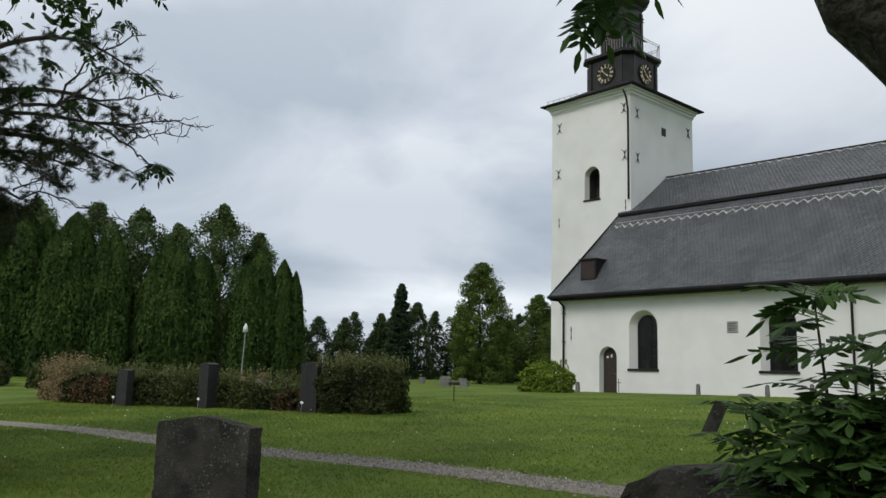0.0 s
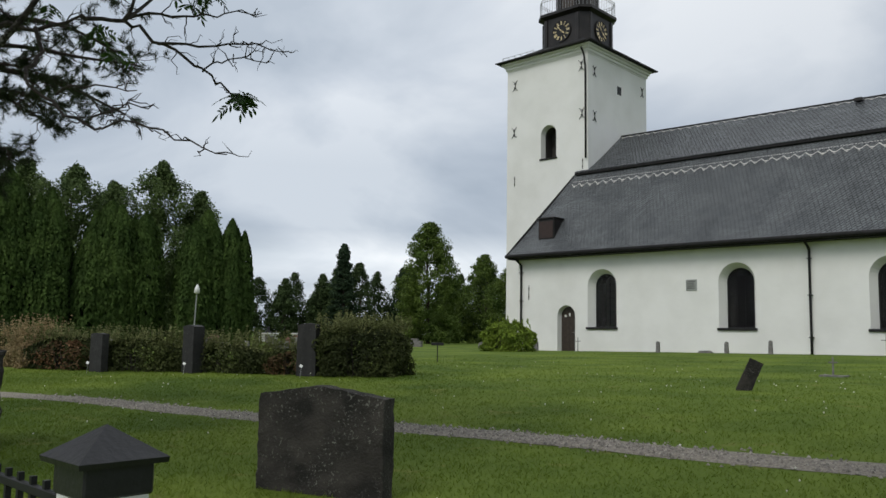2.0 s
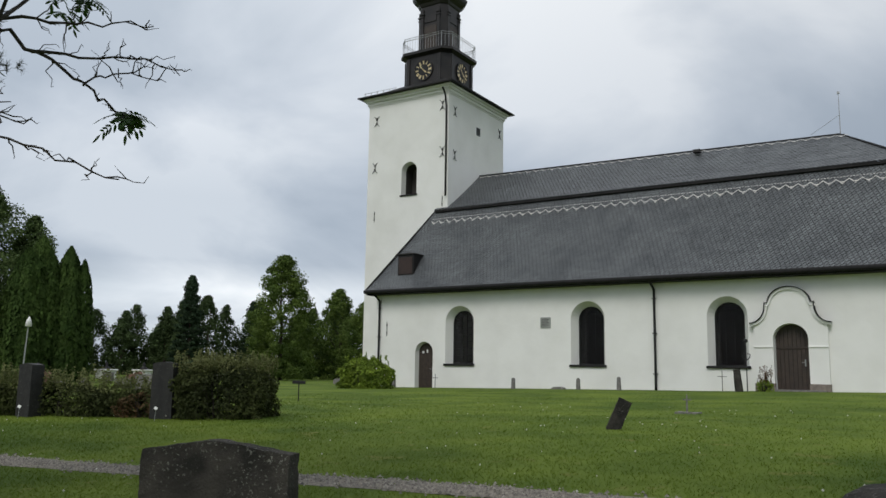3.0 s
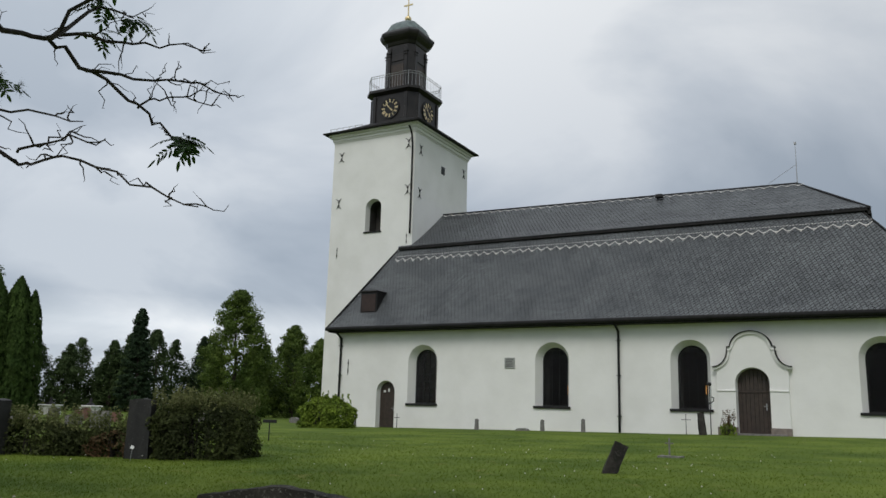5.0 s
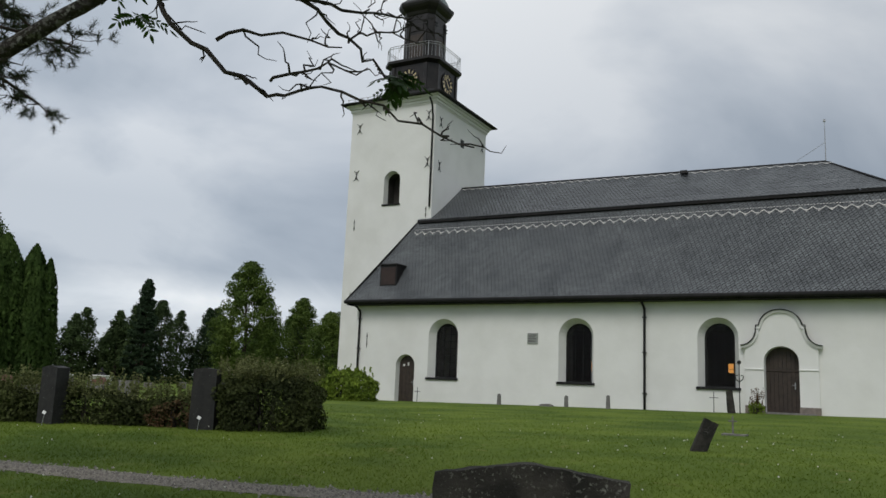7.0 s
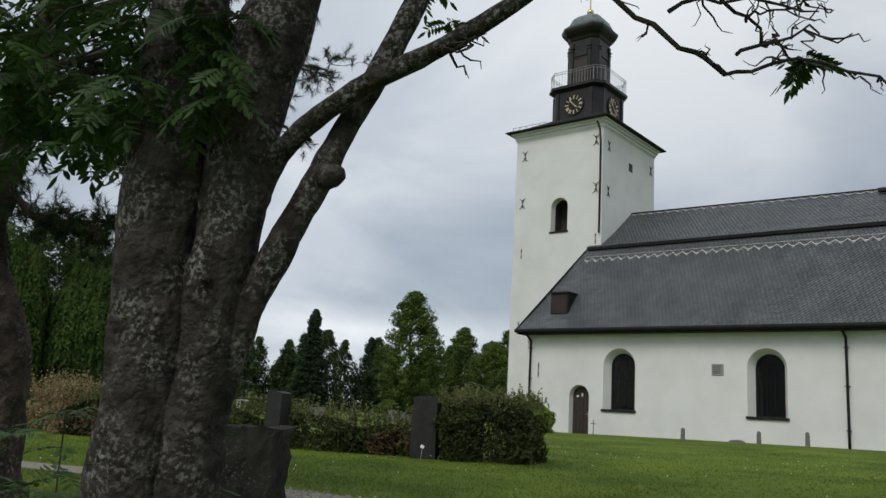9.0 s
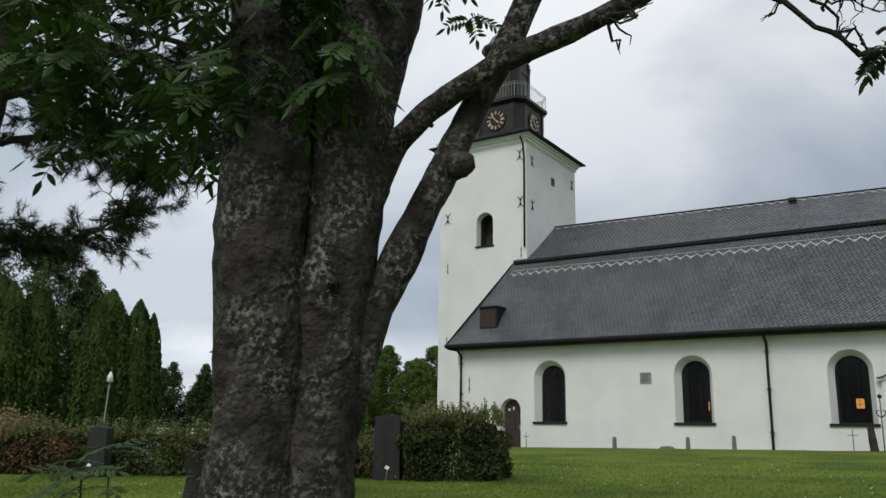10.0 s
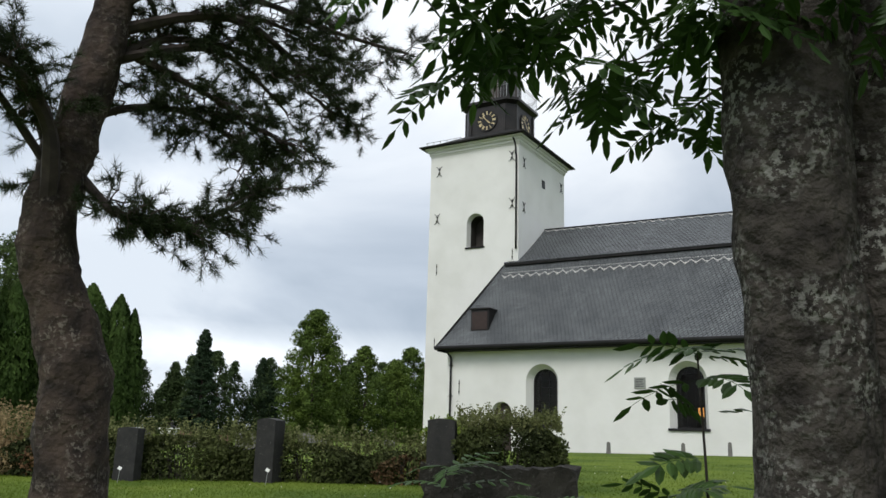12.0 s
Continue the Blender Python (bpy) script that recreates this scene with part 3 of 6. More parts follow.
def roof_slopes():
    def slope(name, quads, mt=SLATE, label=""):
        bm = bmesh.new()
        for q in quads:
            bm.faces.new([bm.verts.new(p) for p in q])
        return part(name, bm, mt, church, label)

    def curved(a, b, c, d, sag, n=5):
        """Rows of a slope that flares a little at the eaves; a, b: eave; d, c: top."""
        a, b, c, d = map(Vector, (a, b, c, d))
        rows = []
        for k in range(n + 1):
            t = k / n
            dip = Vector((0, 0, -sag * 4 * t * (1 - t) * (1 - 0.5 * t)))
            rows.append((a.lerp(d, t) + dip, b.lerp(c, t) + dip))
        return [(rows[k][0], rows[k][1], rows[k + 1][1], rows[k + 1][0]) for k in range(n)]

    s = []
    e = [(EW, EAVE_Y, EAVE_Z), (EE, EAVE_Y, EAVE_Z), (EE, mirror_y(EAVE_Y), EAVE_Z), (EW, mirror_y(EAVE_Y), EAVE_Z)]
    b = [(BW, BREAK_Y, BREAK_Z), (BE, BREAK_Y, BREAK_Z), (BE, mirror_y(BREAK_Y), BREAK_Z), (BW, mirror_y(BREAK_Y), BREAK_Z)]
    slope("lower_roof", [q for k in (1, 2, 3) for q in curved(e[k], e[(k + 1) % 4], b[(k + 1) % 4], b[k], 0.12)], SLATE, "black scale-shaped slate roof slope")
    slope("roof_boarding", curved(e[0], e[1], b[1], b[0], 0.12), TAR, "black boarding under the slates")
    u = [(BW + 0.1, UPPER_Y, UPPER_Z + 0.16), (BE + 0.3, UPPER_Y, UPPER_Z + 0.16), (BE + 0.3, mirror_y(UPPER_Y), UPPER_Z + 0.16), (BW + 0.1, mirror_y(UPPER_Y), UPPER_Z + 0.16)]
    r0, r1 = (-23.6, RIDGE_Y, RIDGE_Z + 0.12), (RIDGE_E, RIDGE_Y, RIDGE_Z - 0.15)
    quads = curved(u[2], u[3], r0, r1, 0.08)
    slope("roof_boarding", curved(u[0], u[1], r1, r0, 0.08), TAR)
    slope("upper_roof", quads + [(u[1], u[2], r1), (u[3], u[0], r0)], SLATE, "black slate upper roof slope")
    # overlapping pointed slates in staggered courses on the two south slopes
    def scales(rows, pitch=0.135, width=0.18):
        rnd = random.Random(17)
        verts, faces = [], []
        lens = [(q[3] - q[0]).dot((rows[0][3] - rows[0][0]).normalized()) for q in rows]
        total, k = sum(lens), 0
        while k * pitch < total - 0.02:
            t, i = k * pitch, 0
            while i < len(lens) - 1 and t > lens[i]:
                t -= lens[i]
                i += 1
            a, b, c, d = rows[i]
            f = min(1.0, t / lens[i])
            lo, hi = a.lerp(d, f), b.lerp(c, f)
            up = Vector((0, (d - a).y, (d - a).z)).normalized()
            nrm = Vector((0, -up.z, up.y))
            x = lo.x + 0.06 + (width / 2 if k % 2 else 0)
            while x < hi.x - 0.06:
                g = (x - lo.x) / (hi.x - lo.x)
                p = lo.lerp(hi, g)
                lift = 0.020 + rnd.uniform(0, 0.008)
                h, v = width * 0.5, len(verts)
                skew = rnd.gauss(0, 0.003)
                for du, dv, dn in ((skew, -0.01, lift), (h, pitch * 0.85, lift * 0.7), (h, pitch * 1.7, 0.004), (-h, pitch * 1.7, 0.004), (-h, pitch * 0.85, lift * 0.7), (skew, -0.042, lift * 0.6), (h, pitch * 0.85 - 0.03, lift * 0.35), (-h, pitch * 0.85 - 0.03, lift * 0.35)):
                    verts.append(p + Vector((du, 0, 0)) + up * dv + nrm * dn)
                # two rim faces below each point carry the slate's shadow line as black colour
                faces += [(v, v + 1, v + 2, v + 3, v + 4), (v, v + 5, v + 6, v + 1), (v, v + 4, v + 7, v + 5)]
                x += width
            k += 1
        ob = tagged(mesh_from("slate", [tuple(q) for q in verts], faces, SLATE_SCALE, church, "black pointed roof slates with shadow lines painted as dark rims"), kind="stuff")
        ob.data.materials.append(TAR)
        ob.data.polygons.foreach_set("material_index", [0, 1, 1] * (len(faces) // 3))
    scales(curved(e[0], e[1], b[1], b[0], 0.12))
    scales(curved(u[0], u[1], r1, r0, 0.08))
    # fascias and gutters
    part("fascia", bevelled(BW + 0.1, BE + 0.28, UPPER_Y, UPPER_Y + 0.12, UPPER_Z + 0.04, UPPER_Z + 0.15, 0.01), TAR, church, "black board under the upper roof")
    bm = bmesh.new()
    box(bm, BE + 0.2, BE + 0.32, UPPER_Y, mirror_y(UPPER_Y), UPPER_Z - 0.1, UPPER_Z + 0.17)
    part("fascia", bm, TAR, church)
    bm = bmesh.new()
    box(bm, BW + 0.15, BE - 0.1, BREAK_Y - 0.04, mirror_y(BREAK_Y) + 0.12, BREAK_Z - 0.5, BREAK_Z + 0.12)
    part("roof_break", bm, TAR, church)
    bm = bmesh.new()
    box(bm, EW + 0.05, EE - 0.05, EAVE_Y + 0.03, WALL_Y + 0.2, WALL_TOP - 0.05, EAVE_Z - 0.005)
    box(bm, EW + 0.05, NAVE_W + 0.2, EAVE_Y + 0.03, mirror_y(EAVE_Y), WALL_TOP - 0.05, EAVE_Z - 0.008)
    box(bm, NAVE_E - 0.2, EE - 0.05, EAVE_Y + 0.03, mirror_y(EAVE_Y), WALL_TOP - 0.05, EAVE_Z - 0.008)
    part("soffit", bm, TAR, church)
    bm = bmesh.new()
    tube(bm, [(EW, EAVE_Y - 0.05, EAVE_Z - 0.04), (EE, EAVE_Y - 0.05, EAVE_Z - 0.04)], [0.095] * 2, 10)
    part("gutter", bm, TAR, church, "black half-round gutter", smooth=True)
    bm = bmesh.new()
    tube(bm, [r0, r1], [0.07, 0.07], 8)
    part("ridge_cap", bm, TAR, church)
    for a, bb, nm in ((e[0], b[0], "hip_cap"), (e[1], b[1], "hip_cap"), (u[1], r1, "hip_cap")):
        bm = bmesh.new()
        tube(bm, [a, bb], [0.05, 0.05], 6)
        part(nm, bm, TAR, church)
    # scalloped trim: a row of pale hanging scales below the ridge and below the break
    for nm, y0, z0, y1, z1, xa, xb in (("trim_scale", BREAK_Y, BREAK_Z, EAVE_Y, EAVE_Z, -24.1, -2.4), ("trim_scale", RIDGE_Y, RIDGE_Z, UPPER_Y, UPPER_Z + 0.16, -23.3, -5.0)):
        d = Vector((0, y1 - y0, z1 - z0)).normalized()
        up_n = Vector((0, d.z, -d.y))
        if up_n.z < 0:
            up_n = -up_n
        start = Vector((0, y0, z0)) + d * (0.62 if y0 == BREAK_Y else 0.18) + up_n * (0.0 if y0 == BREAK_Y else 0.02)
        verts, faces = [], []
        dz = (0.12, -0.15) if y0 == RIDGE_Y else (0, 0)

        def strip(p, q, w):
            (xa_, ta), (xb_, tb) = p, q
            k = len(verts)
            for xx, tt in ((xa_, ta - w), (xb_, tb - w), (xb_, tb + w), (xa_, ta + w)):
                o = start + d * tt + up_n * 0.05
                verts.append((xx, o.y, o.z + dz[0] + (dz[1] - dz[0]) * (xx - xa) / (xb - xa)))
            faces.append((k, k + 1, k + 2, k + 3))
        n = int((xb - xa) / 0.46)
        w = (xb - xa) / n
        for i in range(n):
            x = xa + i * w
            strip((x, 0.06), (x + w * 0.36, 0.24), 0.026)
            strip((x + w * 0.36, 0.24), (x + w * 0.64, 0.24), 0.03)
            strip((x + w * 0.64, 0.24), (x + w, 0.06), 0.026)
            strip((x + w * 0.42, 0.32), (x + w * 0.58, 0.32), 0.022)
            if y0 == BREAK_Y:
                for k in range(4):
                    strip((x + w * (k + 0.2) / 4, -0.07), (x + w * (k + 0.8) / 4, -0.07), 0.018)
        tagged(mesh_from("trim_scale", verts, faces, WHITE_TRIM, church, "row of pale scalloped roof trim"), kind="stuff")


roof_slopes()


def downpipe(x):
    bm = bmesh.new()
    tube(bm, spline([(x, EAVE_Y + 0.02, EAVE_Z - 0.1), (x, EAVE_Y + 0.06, 5.22), (x + 0.02, WALL_Y - 0.1, 4.95), (x + 0.02, WALL_Y - 0.09, 4.6), (x + 0.02, WALL_Y - 0.09, 0.95)], 4), [0.05] * 17, 8)
    p = part("downpipe", bm, TAR, church, "black downpipe", smooth=True)
    for z in (1.6, 3.2, 4.6):
        part("clip", bevelled(x - 0.06, x + 0.1, WALL_Y - 0.15, WALL_Y, z - 0.02, z + 0.02, 0.005), IRON, p)


for x in (-25.55, -11.8, -0.6):
    downpipe(x)

# roof hatch on the lower slope, and the small one by the ridge
hatch = part("roof_hatch", bevelled(-24.60, -23.66, 32.12, 33.9, 5.85, 7.20, 0.02), COPPER, church, "dark brown sheet-metal roof hatch")
part("hatch_lid", bevelled(-24.67, -23.59, 32.03, 33.95, 7.19, 7.26, 0.01), COPPER, hatch)
part("hatch_front", bevelled(-24.53, -23.73, 32.095, 32.12, 6.25, 7.08, 0.006), material("red_brown_paint", (0.035, 0.018, 0.015), (0.022, 0.012, 0.01), rough=0.6), hatch)
bm = bmesh.new()
tube(bm, [(-23.62, 33.0, 6.98), (-23.3, 33.0, 7.0), (-23.28, 33.05, 6.75)], [0.02] * 3, 5)
part("hatch_hook", bm, RAIL_GREY, hatch)
part("ridge_hatch", bevelled(-11.52, -11.18, 37.4, 37.7, 11.9, 12.06, 0.02), COPPER, church)
bm = bmesh.new()
tube(bm, [(RIDGE_E, RIDGE_Y, RIDGE_Z - 0.2), (RIDGE_E, RIDGE_Y, RIDGE_Z + 1.75)], [0.025, 0.012], 5)
tube(bm, [(RIDGE_E, RIDGE_Y, RIDGE_Z + 0.75), (RIDGE_E - 1.2, RIDGE_Y, RIDGE_Z)], [0.01, 0.01], 4)
box(bm, RIDGE_E - 0.05, RIDGE_E + 0.05, RIDGE_Y - 0.05, RIDGE_Y + 0.05, RIDGE_Z + 1.7, RIDGE_Z + 1.8)
part("lightning_rod", bm, RAIL_GREY, church, "thin lightning rod on the ridge")
part("wall_tablet", bevelled(-16.84, -16.36, WALL_Y - 0.04, WALL_Y + 0.01, 3.5, 3.96, 0.01), PLAQUE_STONE, church, "grey inscribed tablet, illegible")
bm = bmesh.new()
for k in range(5):
    box(bm, -16.78, -16.44 - 0.04 * (k % 2), WALL_Y - 0.046, WALL_Y - 0.04, 3.58 + k * 0.07, 3.6 + k * 0.07)
part("inscription", bm, IRON, church)


def wall_anchor(x, z, y=WALL_Y, face="y", size=0.5, cross=False, par=None):
    """A wrought-iron anchor: a bar with split, curled ends."""
    bm = bmesh.new()
    s = size / 2

    def P(a, b):
        return (x + a, y - 0.03, z + b) if face == "y" else (x + 0.03, y + a, z + b)
    tube(bm, [P(0, -s * 0.7), P(0.02 * cross, 0), P(0, s * 0.7)], [0.015] * 3, 5)
    if cross:
        for sa in (-1, 1):
            for sb in (-1, 1):
                tube(bm, [P(sa * 0.012, sb * s * 0.15), P(sa * s * 0.2, sb * s * 0.6), P(sa * s * 0.5, sb * s * 0.92), P(sa * s * 0.62, sb * s * 0.84)], [0.02, 0.017, 0.013, 0.008], 5)
    else:
        tube(bm, [P(0, -s * 1.0), P(0, -s * 0.4)], [0.004, 0.035], 5)
        tube(bm, [P(0, s * 0.4), P(0, s * 1.0)], [0.035, 0.004], 5)
    part("wall_anchor", bm, IRON, par or church, "black wrought-iron wall anchor")


wall_anchor(-25.1, 3.6, size=0.75)

# tower
TX0, TX1, TY0, TY1 = -28.72, -23.45, 34.8, 40.85
TC = ((TX0 + TX1) / 2, (TY0 + TY1) / 2)
tower = thing("church_tower", "square white plastered bell tower with dark clock stage", "tower")


def tower_body():
    bm = bmesh.new()
    opening = [dict(x=-25.92, half=0.5, z0=10.92, zs=12.22, splay=0.06, deep=0.35)]
    arched_wall(bm, TX0, TX1, 0.3, 16.3, TY0, opening, lambda x, z, d=0.0: Vector((x, TY0 + d, z)), tower)
    arched_wall(bm, TX0, TX1, 0.3, 16.3, TY1, [], lambda x, z, d=0.0: Vector((x, TY1 - d, z)))
    for xx in (TX0, TX1):
        arched_wall(bm, TY0, TY1, 0.3, 16.3, xx, [], lambda y, z, d=0.0: Vector((xx, y, z)))
    bmesh.ops.recalc_face_normals(bm, faces=bm.faces[:])
    part("tower_wall", bm, PLASTER, tower)
    # block added behind the opening, its dark colour standing for the shade inside
    bm = bmesh.new()
    box(bm, TX0 + 0.5, TX1 - 0.5, TY0 + 0.95, TY1 - 0.5, 8, 15)
    part("belfry_shade_block", bm, INSIDE, tower)
    op = part("belfry_opening", bevelled(-26.48, -25.36, TY0 - 0.06, TY0 + 0.3, 10.84, 10.925, 0.01), TAR, tower, "dark open arched belfry opening with black sill")
    # stepped cornice
    for k, (z0, z1, o) in enumerate(((16.14, 16.24, 0.04), (16.24, 16.40, 0.09), (16.40, 16.54, 0.17), (16.54, 16.64, 0.27))):
        bm = bmesh.new()
        cx, cy = TC
        hx, hy = (TX1 - TX0) / 2 + o, (TY1 - TY0) / 2 + o
        box(bm, cx - hx, cx + hx, cy - hy, cy + hy, z0, z1)
        bmesh.ops.bevel(bm, geom=bm.edges[:], offset=0.03, segments=2, affect="EDGES")
        part("cornice", bm, PLASTER, tower)
    # low spreading roof
    cx, cy = TC
    hx, hy = (TX1 - TX0) / 2 + 0.5, (TY1 - TY0) / 2 + 0.5
    bm = bmesh.new()
    rings = []
    for (s, z) in ((1.0, 16.64), (1.0, 16.70), (0.78, 17.02), (0.4, 17.75)):
        rings.append([bm.verts.new((cx + a * hx * s, cy + b * hy * s, z)) for a, b in ((-1, -1), (1, -1), (1, 1), (-1, 1))])
    for r0, r1 in zip(rings, rings[1:]):
        for k in range(4):
            bm.faces.new((r0[k], r0[(k + 1) % 4], r1[(k + 1) % 4], r1[k]))
    bm.faces.new(rings[0][::-1])
    part("tower_roof", bm, TAR, tower, "low black tower roof")
    # snow guard along the west part of the south eave
    bm = bmesh.new()
    for k in range(6):
        x = cx - hx + 0.35 + k * 0.42
        box(bm, x - 0.012, x + 0.012, cy - hy + 0.25, cy - hy + 0.28, 16.70, 16.98)
    tube(bm, [(cx - hx + 0.3, cy - hy + 0.26, 16.96), (cx - hx + 2.5, cy - hy + 0.26, 16.96)], [0.014] * 2, 4)
    part("snow_guard", bm, RAIL_GREY, tower)
    # downpipe at the corner
    bm = bmesh.new()
    tube(bm, spline([(TX1 - 0.1, TY0 - 0.5, 16.36), (TX1 - 0.05, TY0 - 0.3, 16.0), (TX1 - 0.12, TY0 - 0.1, 15.6), (TX1 - 0.1, TY0 - 0.08, 15.0), (TX1 - 0.1, TY0 - 0.08, 10.6)], 4), [0.05] * 17, 7)
    part("downpipe", bm, TAR, tower, "black downpipe", smooth=True)
    for x, z in ((TX0 + 0.55, 15.3), (TX1 - 0.38, 15.55), (TX0 + 0.5, 12.65), (TX1 - 0.35, 13.0)):
        wall_anchor(x, z, TY0, size=0.62, cross=True, par=tower)
    for x, z in ((TX0 + 0.55, 9.9), (TX1 - 0.32, 10.35), (TX0 + 0.55, 6.0), (TX0 + 1.1, 6.0)):
        wall_anchor(x, z, TY0, size=0.62, par=tower)
    for y, z in ((TY0 + 0.6, 15.3), (TY0 + 0.6, 12.9), (TY1 - 0.5, 15.3)):
        wall_anchor(TX1, z, y, face="x", size=0.6, cross=True, par=tower)
    part("vent", bevelled(TX1 - 0.02, TX1 + 0.02, 37.7, 38.1, 14.6, 15.05, 0.008), IRON, tower, "small dark vent")


tower_body()


def octagonish(h, cut):
    return [(-h + cut, -h), (h - cut, -h), (h, -h + cut), (h, h - cut), (h - cut, h), (-h + cut, h), (-h, h - cut), (-h, -h + cut)]


def clock_face(stage_thing, m):
    bm = bmesh.new()
    bmesh.ops.create_circle(bm, cap_ends=True, segments=40, radius=0.58)
    for v in bm.verts:
        v.co = m @ Vector((v.co.x, -0.03, v.co.y))
    dial = part("clock", bm, IRON, stage_thing, "black clock dial with gilt numerals")
    bm = bmesh.new()
    ring = [[bm.verts.new(m @ Vector((r * math.cos(a), y, r * math.sin(a)))) for r, y in ((0.62, 0.0), (0.62, -0.06), (0.57, -0.06), (0.57, -0.03))] for a in [2 * math.pi * k / 40 for k in range(40)]]
    for k in range(40):
        for j in range(3):
            bm.faces.new((ring[k][j], ring[k][j + 1], ring[(k + 1) % 40][j + 1], ring[(k + 1) % 40][j]))
    part("bezel", bm, COPPER, dial)
    strokes = (2, 1, 2, 3, 2, 1, 2, 3, 4, 2, 1, 2)
    for k in range(12):
        a = math.pi / 2 - k * math.pi / 6
        bm = bmesh.new()
        n = strokes[k]
        for j in range(n):
            off = (j - (n - 1) / 2) * 0.042
            mm = m @ Matrix.Rotation(math.pi / 2 - a, 4, "Y") @ Matrix.Translation((off, -0.042, 0.44))
            box(bm, -0.015, 0.015, -0.006, 0.006, -0.085, 0.085, mm)
        mm = m @ Matrix.Rotation(math.pi / 2 - a, 4, "Y") @ Matrix.Translation((0, -0.043, 0.44))
        for z in (-0.09, 0.09):
            box(bm, -0.03 - 0.014 * n, 0.03 + 0.014 * n, -0.005, 0.005, z - 0.008, z + 0.008, mm)
        part("numeral", bm, GILT, dial)
    for nm, deg, ln, w in (("hour_hand", 131, 0.3, 0.045), ("minute_hand", 318, 0.44, 0.032)):
        mm = m @ Matrix.Rotation(radians(deg), 4, "Y") @ Matrix.Translation((0, -0.06, 0))
        bm = bmesh.new()
        vs = [bm.verts.new(mm @ Vector(q)) for q in ((-w * 0.5, 0, -0.1), (w * 0.5, 0, -0.1), (w, 0, ln * 0.7), (0, 0, ln), (-w, 0, ln * 0.7))]
        bm.faces.new(vs)
        part(nm, bm, GILT, dial)


def lantern():
    cx, cy = TC

    def ring_part(name, outline_list, mt, par, label=""):
        bm = bmesh.new()
        rings = [[bm.verts.new((cx + x, cy + y, z)) for x, y in octagonish(h, c)] for h, c, z in outline_list]
        for r0, r1 in zip(rings, rings[1:]):
            for k in range(8):
                bm.faces.new((r0[k], r0[(k + 1) % 8], r1[(k + 1) % 8], r1[k]))
        bm.faces.new(rings[-1])
        bm.faces.new(rings[0][::-1])
        return part(name, bm, mt, par, label)
    stage = ring_part("clock_stage", [(1.55, 0.42, 16.85), (1.55, 0.42, 19.25), (1.62, 0.44, 19.30), (1.72, 0.46, 19.37), (1.78, 0.48, 19.40), (1.78, 0.48, 19.55)], COPPER, tower, "dark sheet-metal clock stage")
    for a in range(4):
        m = Matrix.Translation((cx, cy, 18.40)) @ Matrix.Rotation(a * math.pi / 2, 4, "Z") @ Matrix.Translation((0, -1.56, 0))
        if a in (0, 1):
            clock_face(tower, m)
        for x in (-1.05, 1.05):
            part("pilaster", bevelled(x - 0.1, x + 0.1, -0.06, 0.02, -1.2, 0.82, 0.01, m), COPPER, stage)
    lan = ring_part("belfry_lantern", [(0.95, 0.3, 19.55), (0.95, 0.3, 22.50), (1.0, 0.32, 22.55), (1.06, 0.34, 22.70), (1.2, 0.38, 22.85), (1.3, 0.42, 23.00), (1.34, 0.44, 23.12), (1.34, 0.44, 23.22), (1.12, 0.38, 23.45)], COPPER, tower, "dark panelled octagonal lantern")
    for a in range(4):
        m = Matrix.Translation((cx, cy, 20.75)) @ Matrix.Rotation(a * math.pi / 2, 4, "Z") @ Matrix.Translation((0, -0.95, 0))
        part("shutter", bevelled(-0.42, 0.42, -0.03, 0.02, -1.1, 0.55, 0.01, m), DOOR_WOOD, lan, "brown wooden shutter")
        part("panel", bevelled(-0.42, 0.42, -0.04, 0.02, 0.75, 1.2, 0.02, m), COPPER, lan)
        for x in (-0.56, 0.56):
            part("pilaster", bevelled(x - 0.1, x + 0.1, -0.07, 0.02, -1.2, 1.6, 0.01, m), COPPER, lan)
            part("capital", bevelled(x - 0.15, x + 0.15, -0.12, 0.02, 1.25, 1.32, 0.01, m), COPPER, lan)
            part("capital", bevelled(x - 0.14, x + 0.14, -0.11, 0.02, 1.08, 1.13, 0.01, m), COPPER, lan)
    ring_part("dome", [(1.1, 0.36, 23.43), (1.06, 0.4, 23.60), (0.92, 0.36, 23.90), (0.66, 0.27, 24.15), (0.3, 0.12, 24.30), (0.14, 0.05, 24.40)], PATINA, tower, "grey-green sheet-metal dome")
    bm = bmesh.new()
    bmesh.ops.create_uvsphere(bm, u_segments=16, v_segments=10, radius=0.2, matrix=Matrix.Translation((cx, cy, 24.58)))
    ball = part("finial_ball", bm, GILT, tower, "gilded ball", smooth=True)
    bm = bmesh.new()
    tube(bm, [(cx, cy, 24.70), (cx, cy, 25.90)], [0.05, 0.03], 8)
    box(bm, cx - 0.3, cx + 0.3, cy - 0.03, cy + 0.03, 25.45, 25.53)
    part("finial_cross", bm, GILT, ball)
    # balcony railing round the lantern
    rail = new("railing")
    rail.parent = tower
    rail["label"] = "thin grey iron railing"
    pts = [(cx + x, cy + y) for x, y in octagonish(1.7, 0.46)]
    for k in range(8):
        a, b = pts[k], pts[(k + 1) % 8]
        bm = bmesh.new()
        for z in (20.30, 20.43):
            tube(bm, [(*a, z), (*b, z)], [0.017] * 2, 4)
        part("rail", bm, RAIL_GREY, rail)
        n = max(2, int(math.hypot(b[0] - a[0], b[1] - a[1]) / 0.17))
        for j in range(n):
            t = j / n
            x, y = a[0] + (b[0] - a[0]) * t, a[1] + (b[1] - a[1]) * t
            bm = bmesh.new()
            r = 0.016 if j == 0 else 0.008
            tube(bm, [(x, y, 19.55), (x, y, 20.43)], [r, r], 4)
            part("baluster", bm, RAIL_GREY, rail)


lantern()

